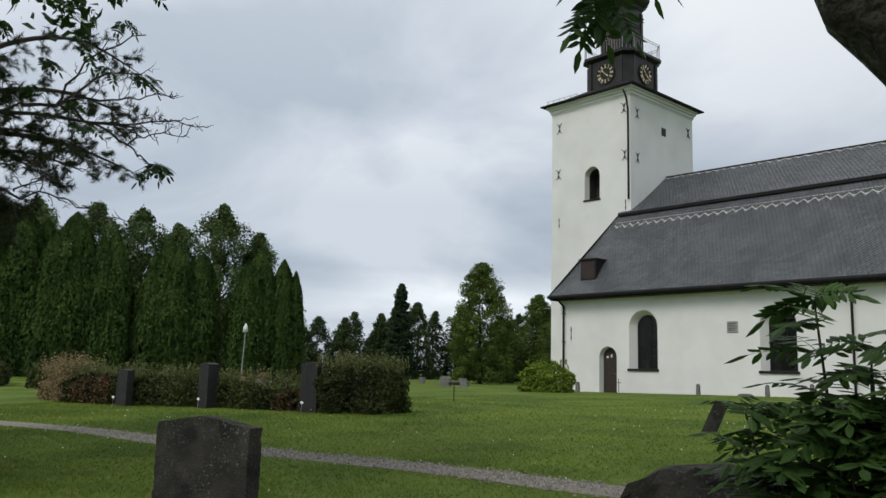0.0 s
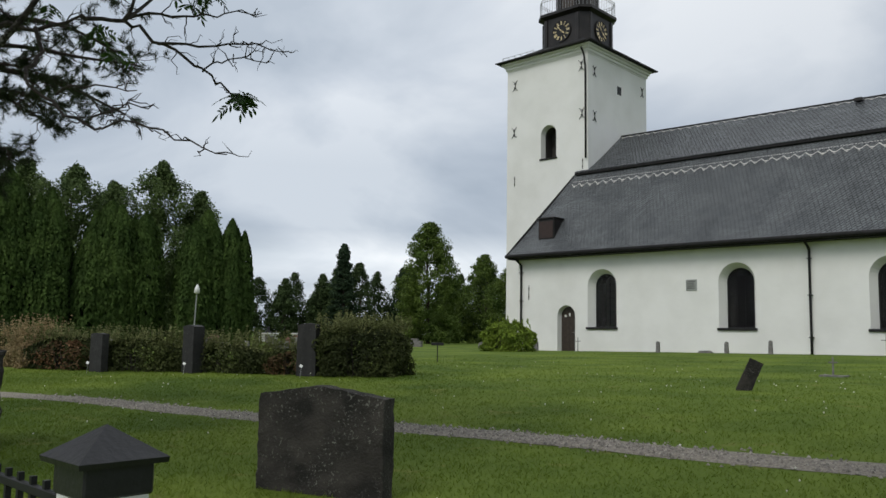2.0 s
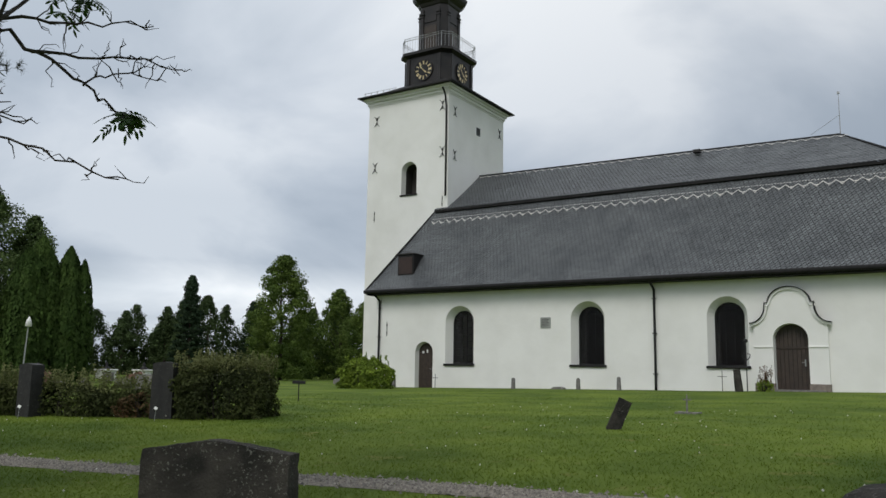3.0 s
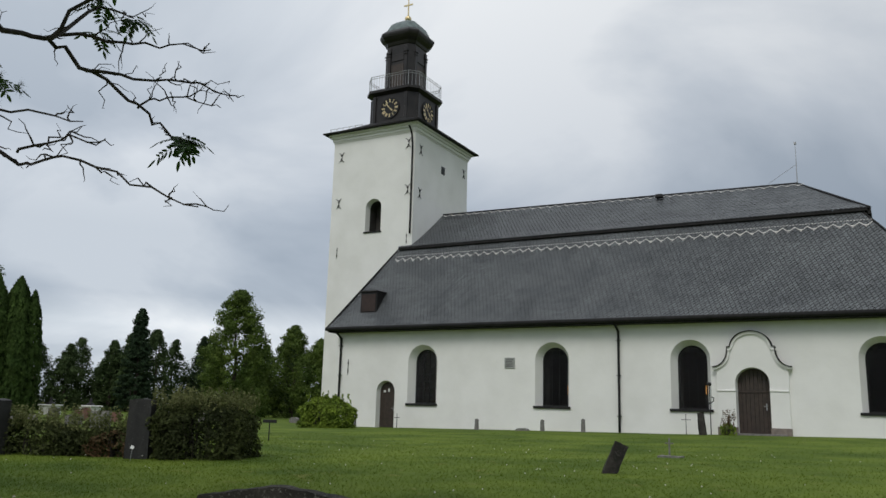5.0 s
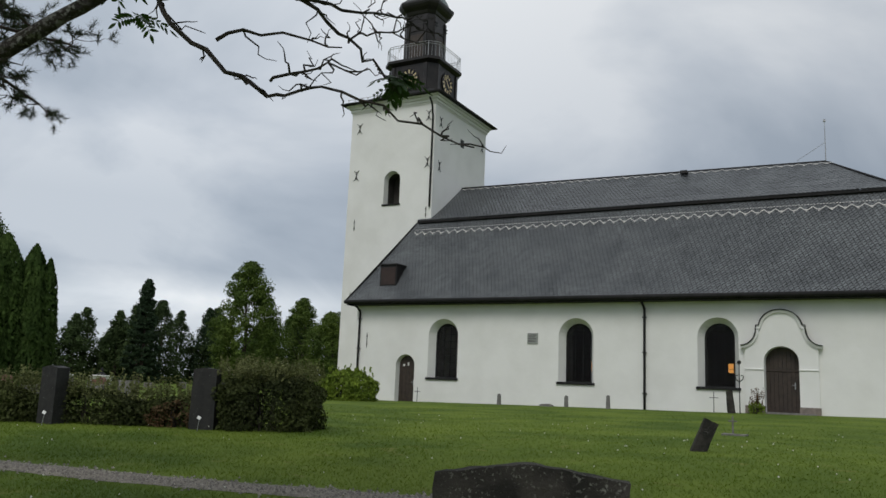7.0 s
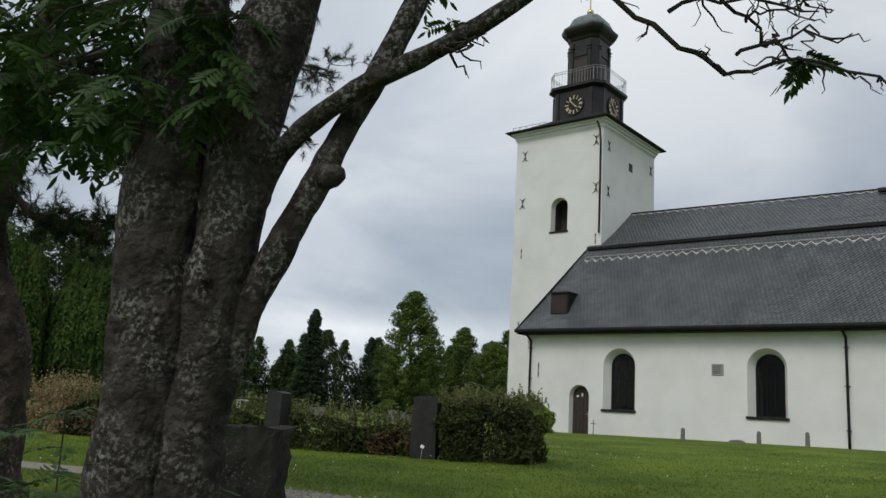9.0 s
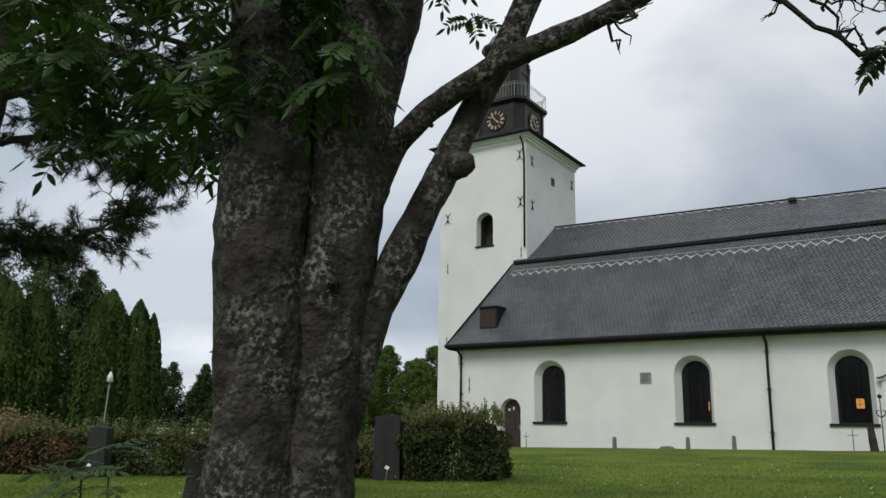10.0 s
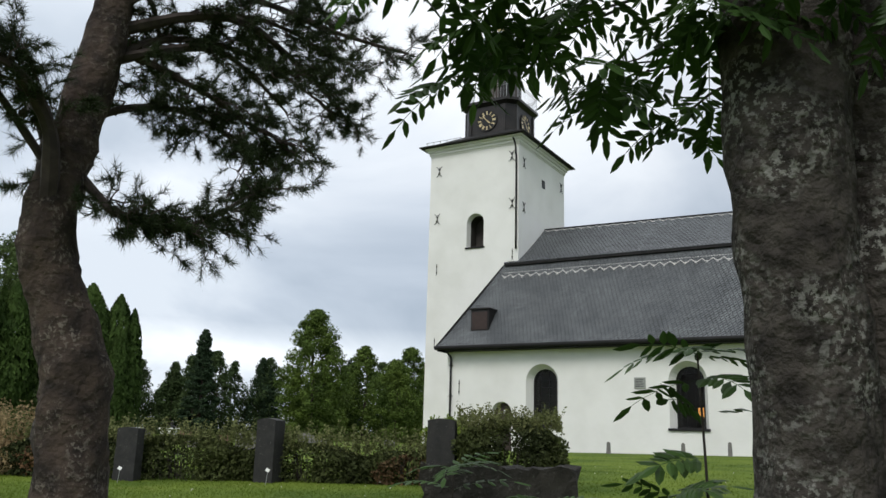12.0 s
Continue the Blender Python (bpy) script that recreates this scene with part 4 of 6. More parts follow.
# lit lamps that show through the panes
for x, y, z in ((-15.35, 36.2, 2.75), (-9.35, 36.5, 2.85)):
    lampo = thing("pendant_lamp", "lit warm pendant lamp inside the church", "lamp", group="lamps inside the church")
    part("shade", bevelled(x - 0.14, x + 0.14, y - 0.14, y + 0.14, z - 0.2, z + 0.2, 0.03), LAMP_LIT, lampo)
    bm = bmesh.new()
    tube(bm, [(x, y, z + 0.2), (x, y, WALL_TOP - 0.08)], [0.012] * 2, 4)
    part("cord", bm, IRON, lampo)


# ---- gravestones and small things on the lawn ----
def rough_slab(w, d, h, peak=0.0, ragged=0.012, seed=0, nx=9, nz=9, shoulder=0.0, taper=0.0, peak_at=0.5):
    """A hewn upright slab: uneven faces, chipped edges, a gabled or flat top."""
    bm = bmesh.new()
    ny = 3
    grid = {}

    def place(i, j, k):
        if (i, j, k) in grid:
            return grid[i, j, k]
        u, v, s = i / nx, k / nz, j / ny
        top = h + peak * (1 - abs(u - peak_at) / (peak_at if u < peak_at else 1 - peak_at)) - shoulder * (abs(u - 0.5) * 2) ** 4
        p = Vector(((u - 0.5) * w * (1 - taper * v), (s - 0.5) * d, v * top))
        edge = (i in (0, nx)) + (j in (0, ny)) + (k == nz)
        q = p * 19 + Vector((seed * 7.1, seed * 3.3, 0))
        p += Vector((noise.noise(q), noise.noise(q + Vector((9, 0, 0))), noise.noise(q + Vector((0, 9, 0))) * (k > 0))) * ragged * (0.28 + 0.5 * edge)
        grid[i, j, k] = bm.verts.new(p)
        return grid[i, j, k]
    for i in range(nx):
        for k in range(nz):
            bm.faces.new((place(i, 0, k), place(i + 1, 0, k), place(i + 1, 0, k + 1), place(i, 0, k + 1)))
            bm.faces.new((place(i + 1, ny, k), place(i, ny, k), place(i, ny, k + 1), place(i + 1, ny, k + 1)))
        for j in range(ny):
            bm.faces.new((place(i, j, nz), place(i + 1, j, nz), place(i + 1, j + 1, nz), place(i, j + 1, nz)))
    for j in range(ny):
        for k in range(nz):
            bm.faces.new((place(0, j + 1, k), place(0, j, k), place(0, j, k + 1), place(0, j + 1, k + 1)))
            bm.faces.new((place(nx, j, k), place(nx, j + 1, k), place(nx, j + 1, k + 1), place(nx, j, k + 1)))
    return bm


def gravestone(x, y, w, d, h, mt, label, turn=0, lean=0, tip=0, group="", sink=0.05, **kw):
    ob = part("gravestone", rough_slab(w, d, h + sink, **kw), mt)
    ob.matrix_basis = pose(x, y, ground_z(x, y) - sink, tip, lean, turn)
    return tagged(ob, label, "gravestone", group)


gravestone(-4.60, 2.865, 0.82, 0.11, 0.535, GRANITE_DARK, "dark lichen-spotted granite headstone with gabled top", turn=17.7, peak=0.06, ragged=0.007, seed=1, nx=24, nz=18, peak_at=0.47)
gravestone(-7.94, 2.02, 0.62, 0.2, 0.73, GRANITE_DARK, "rough grey-brown granite headstone with flat top", turn=24, ragged=0.02, seed=2, nx=18, nz=16, tip=0)
gravestone(-16.05, 6.75, 0.36, 0.14, 0.70, GRANITE_BLACK, "dark narrow headstone before the hedge", turn=10, peak=0.02, ragged=0.006, seed=3, group="headstones along the hedge")
gravestone(-14.32, 7.68, 0.30, 0.24, 0.83, GRANITE_BLACK, "dark narrow headstone before the hedge", turn=8, peak=0.03, ragged=0.006, seed=4, group="headstones along the hedge")
gravestone(-12.06, 8.53, 0.40, 0.15, 0.86, GRANITE_BLACK, "tall dark granite headstone beside the clipped bush", turn=16, peak=0.03, ragged=0.008, seed=5, group="headstones along the hedge", taper=0.08)
gravestone(-5.47, 10.55, 0.18, 0.09, 0.43, GRANITE_DARK, "small dark headstone leaning to one side", turn=26, lean=24, ragged=0.008, seed=6)
gravestone(-1.52, 3.75, 0.85, 0.4, 0.5, GRANITE_DARK, "low rounded dark boulder headstone", turn=20, ragged=0.03, seed=7, shoulder=0.2, nx=18, nz=10)
for x, y, w, h, s in ((-23.95, 31.1, 0.2, 0.42, 11), (-24.55, 31.2, 0.18, 0.4, 12), (-17.62, 31.0, 0.16, 0.42, 13), (-14.67, 31.0, 0.16, 0.42, 14), (-12.95, 31.0, 0.16, 0.48, 15)):
    gravestone(x, y, w, 0.12, h, GRANITE_GREY, "small grey stone marker before the church wall", turn=6, peak=0.05, ragged=0.006, seed=s, taper=0.25, group="stone markers along the wall", nx=5, nz=6)
gravestone(-15.35, 30.6, 0.5, 0.3, 0.1, GRANITE_GREY, "low grey slab in the grass", ragged=0.015, seed=16, shoulder=0.05)
gravestone(-8.25, 30.4, 0.26, 0.2, 0.8, GRANITE_DARK, "weathered dark upright stone by the portal", lean=-5, taper=0.25, ragged=0.01, seed=17)


def plant_tag(x, y):
    t = thing("grave_tag", "small white tag on a thin stake", "sign", (x, y, ground_z(x, y)), group="grave tags", turn=20)
    bm = bmesh.new()
    tube(bm, [(0, 0, -0.02), (0.02, 0, 0.17)], [0.004, 0.004], 4)
    part("stake", bm, RAIL_GREY, t)
    m = pose(0.02, -0.006, 0.19, -20, 25, 0)
    part("plate", bevelled(-0.028, 0.028, -0.003, 0.003, -0.022, 0.022, 0.002, m), WHITE_PAINT, t)


for x, y in ((-15.85, 6.45), (-14.05, 7.35), (-11.85, 8.2)):
    plant_tag(x, y)


def iron_cross(x, y, h, mt=IRON, label="thin black iron cross", name="iron_cross", lean=0):
    ob = thing(name, label, "cross", (x, y, ground_z(x, y)))
    bm = bmesh.new()
    tube(bm, [(0, 0, -0.03), (lean, 0, h)], [0.018, 0.014], 6)
    part("upright", bm, mt, ob)
    bm = bmesh.new()
    tube(bm, [(-h * 0.22 + lean * 0.7, 0, h * 0.72), (h * 0.22 + lean * 0.7, 0, h * 0.72)], [0.014] * 2, 6)
    part("crossbar", bm, mt, ob)


iron_cross(-21.7, 31.2, 0.62)
iron_cross(-5.75, 15.1, 0.34, GRANITE_GREY, "small pale cross on a low slab")
gravestone(-5.7, 15.0, 0.42, 0.3, 0.03, GRANITE_GREY, "thin pale slab lying in the grass", ragged=0.008, seed=19, nx=6, nz=2)
iron_cross(-8.93, 30.8, 0.75, GRANITE_GREY, "thin grey grave marker")
ob = thing("grave_lantern_pole", "tall black iron pole with scroll work", "grave marker", (-7.95, 30.3, ground_z(-7.95, 30.3)))
bm = bmesh.new()
tube(bm, [(0, 0, -0.03), (0, 0, 1.75)], [0.02, 0.016], 6)
part("pole", bm, IRON, ob)
bm = bmesh.new()
bmesh.ops.create_uvsphere(bm, u_segments=10, v_segments=6, radius=0.075, matrix=Matrix.Translation((0, 0, 1.8)))
part("knob", bm, IRON, ob)
bm = bmesh.new()
for s in (-1, 1):
    tube(bm, [(0, 0, 1.1), (s * 0.12, 0, 1.2), (s * 0.14, 0, 1.32), (s * 0.05, 0, 1.34)], [0.02] * 4, 5)
part("scroll", bm, IRON, ob)
ob = thing("grave_sign", "small dark sign on a stake", "sign", (-14.6, 14.4, ground_z(-14.6, 14.4)))
bm = bmesh.new()
tube(bm, [(0, 0, -0.03), (0, 0, 0.42)], [0.014] * 2, 5)
part("stake", bm, IRON, ob)
part("plate", bevelled(-0.2, 0.2, -0.015, 0.015, 0.4, 0.47, 0.006), IRON, ob)

# far graves beyond the hedge
rnd = random.Random(11)
for k in range(26):
    x, y = rnd.uniform(-52, -24), rnd.uniform(17, 38)
    if x > -30 and y > 28:
        continue
    mt = rnd.choice((GRANITE_GREY, GRANITE_GREY, GRANITE_DARK, GRANITE_RED))
    word = {"grey_granite": "grey", "dark_weathered_granite": "dark", "red_granite": "reddish"}[mt.name]
    gravestone(x, y, rnd.uniform(0.5, 0.95), 0.16, rnd.uniform(0.3, 0.6), mt, f"{word} granite headstone in the far rows", turn=rnd.uniform(-20, 30), shoulder=rnd.choice((0, 0.1)), ragged=0.006, seed=30 + k, group="headstones in the far rows", nx=5, nz=5)


# two white tombs with dark finials in the far rows
for x, y in ((-51.0, 35.0), (-48.6, 36.2)):
    tb = thing("tomb", "low white tomb with black finial", "tomb", (x, y, ground_z(x, y)), group="white tombs")
    part("chest", bevelled(-0.6, 0.6, -0.4, 0.4, -0.05, 0.55, 0.03), WHITE_PAINT, tb)
    part("slab", bevelled(-0.68, 0.68, -0.48, 0.48, 0.55, 0.66, 0.03), WHITE_PAINT, tb)
    bm = bmesh.new()
    tube(bm, [(0, 0, 0.66), (0, 0, 0.74), (0, 0, 0.86), (0, 0, 0.98), (0, 0, 1.15)], [0.3, 0.26, 0.08, 0.12, 0.02], 10)
    part("finial", bm, IRON, tb, "black finial", smooth=True)

# gate post and fence
def gate_post(x, y):
    z = ground_z(x, y)
    p = thing("gate_post", "white painted gate post with black pyramid cap", "gate post", (x, y, 0))
    part("shaft", bevelled(-0.09, 0.09, -0.09, 0.09, z - 0.1, 1.075, 0.008), WHITE_PAINT, p)
    part("collar", bevelled(-0.097, 0.097, -0.097, 0.097, 1.065, 1.155, 0.006), BLACK_CAP, p)
    bm = bmesh.new()
    a, b = 0.122, 0.125
    lo = [bm.verts.new((sx * a, sy * a, 1.15)) for sx, sy in ((-1, -1), (1, -1), (1, 1), (-1, 1))]
    hi = [bm.verts.new((sx * b, sy * b, 1.165)) for sx, sy in ((-1, -1), (1, -1), (1, 1), (-1, 1))]
    tip = bm.verts.new((0, 0, 1.25))
    bm.faces.new(lo[::-1])
    for k in range(4):
        bm.faces.new((lo[k], lo[(k + 1) % 4], hi[(k + 1) % 4], hi[k]))
        bm.faces.new((hi[k], hi[(k + 1) % 4], tip))
    part("cap", bm, BLACK_CAP, p, "black painted pyramid cap")


gate_post(-3.2, 0.97)


def fence_panel(x0, x1, y, top):
    f = thing("fence_panel", "low black iron fence with upright bars", "fence")
    for z in (top - 0.04, 0.32):
        part("rail", bevelled(x0, x1, y - 0.012, y + 0.012, z - 0.014, z + 0.014, 0.003), IRON, f)
    n = int((x1 - x0) / 0.095)
    first = None
    for k in range(n):
        x = x0 + (k + 0.5) * (x1 - x0) / n
        if first is None:
            bm = bmesh.new()
            box(bm, -0.009, 0.009, -0.009, 0.009, 0.1, top)
            first = part("bar", bm, IRON, f)
            first.location = (x, y, 0)
        else:
            c = new("bar", first.data)
            c.parent, c.location = f, (x, y, 0)


fence_panel(-4.35, -3.32, 0.97, 1.05)


# lamp post on the far lawn
lp = thing("park_lamp", "slim pale lamp post with white hood", "street lamp", (-33.5, 18.8, ground_z(-33.5, 18.8)))
bm = bmesh.new()
tube(bm, [(-0.05, 0, -0.05), (0.12, 0, 2.35)], [0.034, 0.026], 8)
part("pole", bm, RAIL_GREY, lp)
bm = bmesh.new()
tube(bm, [(0.12, 0, 2.36), (0.12, 0, 2.40), (0.13, 0, 2.60), (0.14, 0, 2.78)], [0.03, 0.13, 0.10, 0.02], 12)
part("shade", bm, WHITE_PAINT, lp, "white lamp hood", smooth=True)


# ---- foliage ----
def leaf_cards(pts, size, rnd, flat=0.0, long=1.0, out=None):
    """Small folded leaves at pts; out: outward directions to face roughly."""
    verts, faces = [], []
    for i, p in enumerate(pts):
        n = Vector((rnd.gauss(0, 1), rnd.gauss(0, 1), rnd.gauss(0, 1)))
        if out is not None:
            n = n + out[i] * flat
        n.normalize()
        a = n.cross(Vector((rnd.gauss(0, 1), rnd.gauss(0, 1), rnd.gauss(0, 1))))
        if a.length < 1e-3:
            continue
        a.normalize()
        b = n.cross(a)
        s = size * rnd.uniform(0.6, 1.3)
        k = len(verts)
        verts += [tuple(p - a * s * long), tuple(p + b * s * 0.55 + n * s * 0.12), tuple(p + a * s * long), tuple(p - b * s * 0.55 + n * s * 0.12)]
        faces.append((k, k + 1, k + 2, k + 3))
    return verts, faces


def blob_leaves(seed, profile, x, y, z0, z1, blobs, per, rb, size, lobes=0.3, tall=0.8, fill=0.5):
    """Leaves on many rounded clumps that fill an uneven envelope; profile(u): its radius at height u in 0..1."""
    rnd = random.Random(seed * 7 + 3)
    rng = np.random.RandomState(seed * 13 + 5)
    cs, rs, outs = [], [], []
    while len(cs) < blobs:
        u, a = rnd.random(), rnd.random() * 2 * math.pi
        r = profile(u)
        r *= 1 + lobes * 1.5 * noise.noise((math.cos(a) * 1.7 + seed * 5.3, math.sin(a) * 1.7, u * 5 + seed))
        k = rb * rnd.uniform(0.55, 1.25) * (0.55 + 0.45 * min(1, r / (2.2 * rb)))
        rr = max(0.0, r - k * 0.35) * (fill + (1 - fill) * math.sqrt(rnd.random()))
        cs.append((x + rr * math.cos(a), y + rr * math.sin(a), min(z1 - k * 0.8, z0 + (z1 - z0) * u)))
        rs.append(k)
    c = np.repeat(np.array(cs), per, axis=0)
    r = np.repeat(np.array(rs), per)[:, None]
    m = len(c)
    d = rng.normal(0, 1, (m, 3))
    d[:, 2] += 0.35
    d /= np.linalg.norm(d, axis=1)[:, None]
    p = c + d * r * (0.35 + 0.65 * rng.rand(m, 1) ** 0.7 + np.abs(rng.normal(0, 0.16, (m, 1)))) * np.array([1, 1, tall])
    n = d * 1.0 + rng.normal(0, 0.7, (m, 3)) + np.array([0, 0, 0.35])
    return quad_leaves(p, n, rng.normal(0, 1, (m, 3)), size * rng.uniform(0.6, 1.3, (m, 1)))


def quad_leaves(p, n, along, s, wide=0.55):
    """One folded four-cornered leaf at each p, facing n and lying along the given direction."""
    n = n / np.linalg.norm(n, axis=1)[:, None]
    a = along - n * (along * n).sum(1)[:, None]
    a /= np.maximum(1e-6, np.linalg.norm(a, axis=1))[:, None]
    b = np.cross(n, a)
    v = np.empty((len(p) * 4, 3))
    v[0::4], v[1::4], v[2::4], v[3::4] = p - a * s, p + b * s * wide + n * s * 0.12, p + a * s, p - b * s * wide + n * s * 0.12
    return v


def quads_mesh(name, v, mt, parent, label=""):
    me = bpy.data.meshes.new(name)
    q = len(v) // 4
    me.vertices.add(len(v))
    me.vertices.foreach_set("co", v.astype(np.float32).ravel())
    me.loops.add(len(v))
    me.loops.foreach_set("vertex_index", np.arange(len(v), dtype=np.int32))
    me.polygons.add(q)
    me.polygons.foreach_set("loop_start", np.arange(0, len(v), 4, dtype=np.int32))
    me.update(calc_edges=True)
    me.materials.append(mt)
    ob = new(name, me)
    ob.parent = parent
    if label:
        ob["label"] = label
    return ob


def wood(bm, x, y, z, height, r0, rnd, limbs=7, reach=1.5, lean=0.1):
    top = Vector((x + rnd.uniform(-lean, lean) * 3, y + rnd.uniform(-lean, lean) * 3, z + height))
    line = [Vector((x, y, z - 0.2)).lerp(top, k / 6) + Vector((rnd.uniform(-lean, lean), rnd.uniform(-lean, lean), 0)) * (k > 0) for k in range(7)]
    tube(bm, line, [r0 * (1 - 0.14 * k) for k in range(7)], 8, rough=0.08)
    for k in range(limbs):
        t = rnd.uniform(0.22, 0.9)
        p = line[0].lerp(line[-1], t)
        a = rnd.random() * 6.28
        q = p + Vector((math.cos(a), math.sin(a), rnd.uniform(0.5, 1.1))) * reach * (1.1 - t)
        tube(bm, [p, p.lerp(q, 0.5) + Vector((0, 0, 0.1)), q], [r0 * 0.4 * (1.1 - t), r0 * 0.25 * (1.1 - t), 0.015], 5)


def tree(name, label, x, y, height, radius, leaf, size, blobs, per, rb, profile, bark=BARK_PINE, base=0.12, seed=0, lobes=0.3, group="", fill=0.5, limbs=7, tall=0.8):
    rnd = random.Random(seed + 100)
    z = ground_z(x, y)
    t = thing(name, label, "tree", (0, 0, 0), group)
    bm = bmesh.new()
    wood(bm, x, y, z, height * 0.86, 0.018 * height + 0.03, rnd, limbs, radius)
    part("trunk", bm, bark, t)
    v = blob_leaves(seed, lambda u: radius * profile(u), x, y, z + height * base, z + height, blobs, per, rb, size, lobes, tall, fill)
    quads_mesh("crown", v, leaf, t)
    return t


def thuja(x, y, height, radius, seed):
    """Several pointed columns grown together, clad in upright sprays."""
    rnd = random.Random(seed + 400)
    rng = np.random.RandomState(seed + 40)
    z = ground_z(x, y)
    t = thing("thuja_tree", "dense dark green columnar thuja", "tree", (0, 0, 0), "row of columnar thujas")
    bm = bmesh.new()
    wood(bm, x, y, z, height * 0.8, 0.16, rnd, 3, 0.5)
    part("trunk", bm, BARK_PINE, t)
    out = []
    for k in range(4):
        a = rnd.random() * 6.28
        off = 0 if k == 0 else radius * rnd.uniform(0.35, 0.62)
        h, r = (height, radius * 0.85) if k == 0 else (height * rnd.uniform(0.72, 0.96), radius * rnd.uniform(0.5, 0.7))
        m = int(9000 * h * r / 9)
        u, b = rng.rand(m) ** 0.9, rng.rand(m) * 2 * math.pi
        ridge = np.array([noise.noise((math.cos(i) * 2.6 + seed + k * 7, math.sin(i) * 2.6, j * 2.5)) + 0.6 * noise.noise((math.cos(i) * 6 + seed, math.sin(i) * 6, j * 11 + k)) for i, j in zip(b, u)])
        rr = r * (1 - u ** 3.6) ** 0.8 * (0.84 + 0.16 * np.minimum(1, u * 4)) * (1 + 0.24 * ridge) * (1 - 0.16 * rng.rand(m) ** 2)
        o = np.c_[np.cos(b), np.sin(b), np.full(m, 0.25)]
        p = np.c_[x + off * math.cos(a) + rr * o[:, 0], y + off * math.sin(a) + rr * o[:, 1], z + h * u]
        out.append(quad_leaves(p, o + rng.normal(0, 0.4, (m, 3)), np.array([0, 0, 1.0]) + rng.normal(0, 0.35, (m, 3)), 0.13 * rng.uniform(0.6, 1.3, (m, 1)), 0.42))
    quads_mesh("crown", np.vstack(out), THUJA_LEAF, t)


def spruce_profile(u):
    return (1 - u) ** 0.62 * (0.93 + 0.07 * math.cos(u * 42)) + 0.02


def wood_profile(u):
    return (1.0 - 0.5 * u) * (1 - max(0, (u - 0.45) / 0.55) ** 2 * 0.85)


def birch_profile(u):
    return math.sin(math.pi * (0.1 + 0.9 * u) ** 0.9) ** 0.8 * (0.85 + 0.15 * math.sin(u * 17))


def linden_profile(u):
    return 0.86 + 0.14 * u / 0.35 if u < 0.35 else math.cos((u - 0.35) / 0.65 * math.pi / 2) ** 0.72


for k, (x, y, h, r) in enumerate(((-47.5, 9.6, 9.6, 2.0), (-45.6, 12.2, 9.3, 1.9), (-44.1, 14.4, 9.1, 1.75), (-43.3, 16.2, 8.2, 1.2), (-42.5, 19.0, 7.9, 1.6), (-41.7, 20.5, 7.4, 1.2), (-40.3, 23.3, 7.7, 1.35), (-39.6, 24.4, 7.3, 1.0))):
    thuja(x, y, h - 0.5, r * 1.12, k)
for k, (x, y, h, r) in enumerate(((-56, 22.5, 12.2, 3.0), (-53.4, 27.4, 12.9, 3.6), (-53.3, 30.4, 11.2, 2.7), (-62, 21.6, 13.3, 3.2), (-60, 27, 12.2, 3.2), (-54.4, 33.6, 8.4, 1.6), (-54.4, 15.2, 12.5, 3.2), (-57, 11.5, 13.0, 3.4), (-52, 6.5, 13.5, 3.5), (-60, 17, 12.8, 3))):
    tree("birch_tree", "tall birch with hanging grey-green foliage", x, y, h - (0.6 if x > -53.45 else 1.6 if y < 20 else 0.6), r * (1.0 if x > -53.45 else 1.15), BIRCH_LEAF, 0.10, 360, 75, 0.5, birch_profile, base=0.05, seed=20 + k, lobes=0.75, group="birches behind the thujas", fill=0.1, tall=1.25)
tree("linden_tree", "full round-headed green linden", -44.6, 45.2, 9.4, 2.7, LINDEN_LEAF, 0.085, 420, 100, 0.5, linden_profile, base=0.04, seed=41, lobes=0.16, fill=0.15)
for k, (x, y, h, r) in enumerate(((-47.5, 55.4, 7.9, 2.5), (-46.4, 60.9, 8.3, 2.4), (-49.4, 52.5, 5.6, 1.7), (-43.0, 53.5, 6.4, 2.4), (-41.5, 58.5, 6.8, 2.3))):
    tree("linden_tree", "green deciduous tree beside the churchyard", x, y, h, r, LINDEN_LEAF, 0.09, 240, 85, 0.45, linden_profile, base=0.0, seed=50 + k, lobes=0.28, group="lindens west of the church", fill=0.1)
tree("spruce_tree", "dark pointed spruce standing alone", -66.0, 54.6, 10.0, 2.0, SPRUCE_LEAF, 0.10, 460, 60, 0.3, spruce_profile, base=0.03, seed=61, lobes=0.22, limbs=0, fill=0.4, tall=0.6)
rnd = random.Random(77)
for k in range(66):
    t = (k % 33) / 32
    x, y = -97 + 44 * t + rnd.uniform(-4, 4), 26 + 60 * t + rnd.uniform(-4, 4)
    far = rnd.random() < 0.2
    tree("forest_tree", "distant dark conifer in the wood" if far else "distant leafy tree in the wood", x, y, rnd.uniform(5.0, 8.8), rnd.uniform(2.0, 3.2) * (0.7 if far else 1), SPRUCE_LEAF if far else WOOD_LEAF, 0.12, 130, 48, 0.5, spruce_profile if far else wood_profile, base=0.0, seed=80 + k, lobes=0.4, group="trees of the distant wood", limbs=2, tall=1.1)


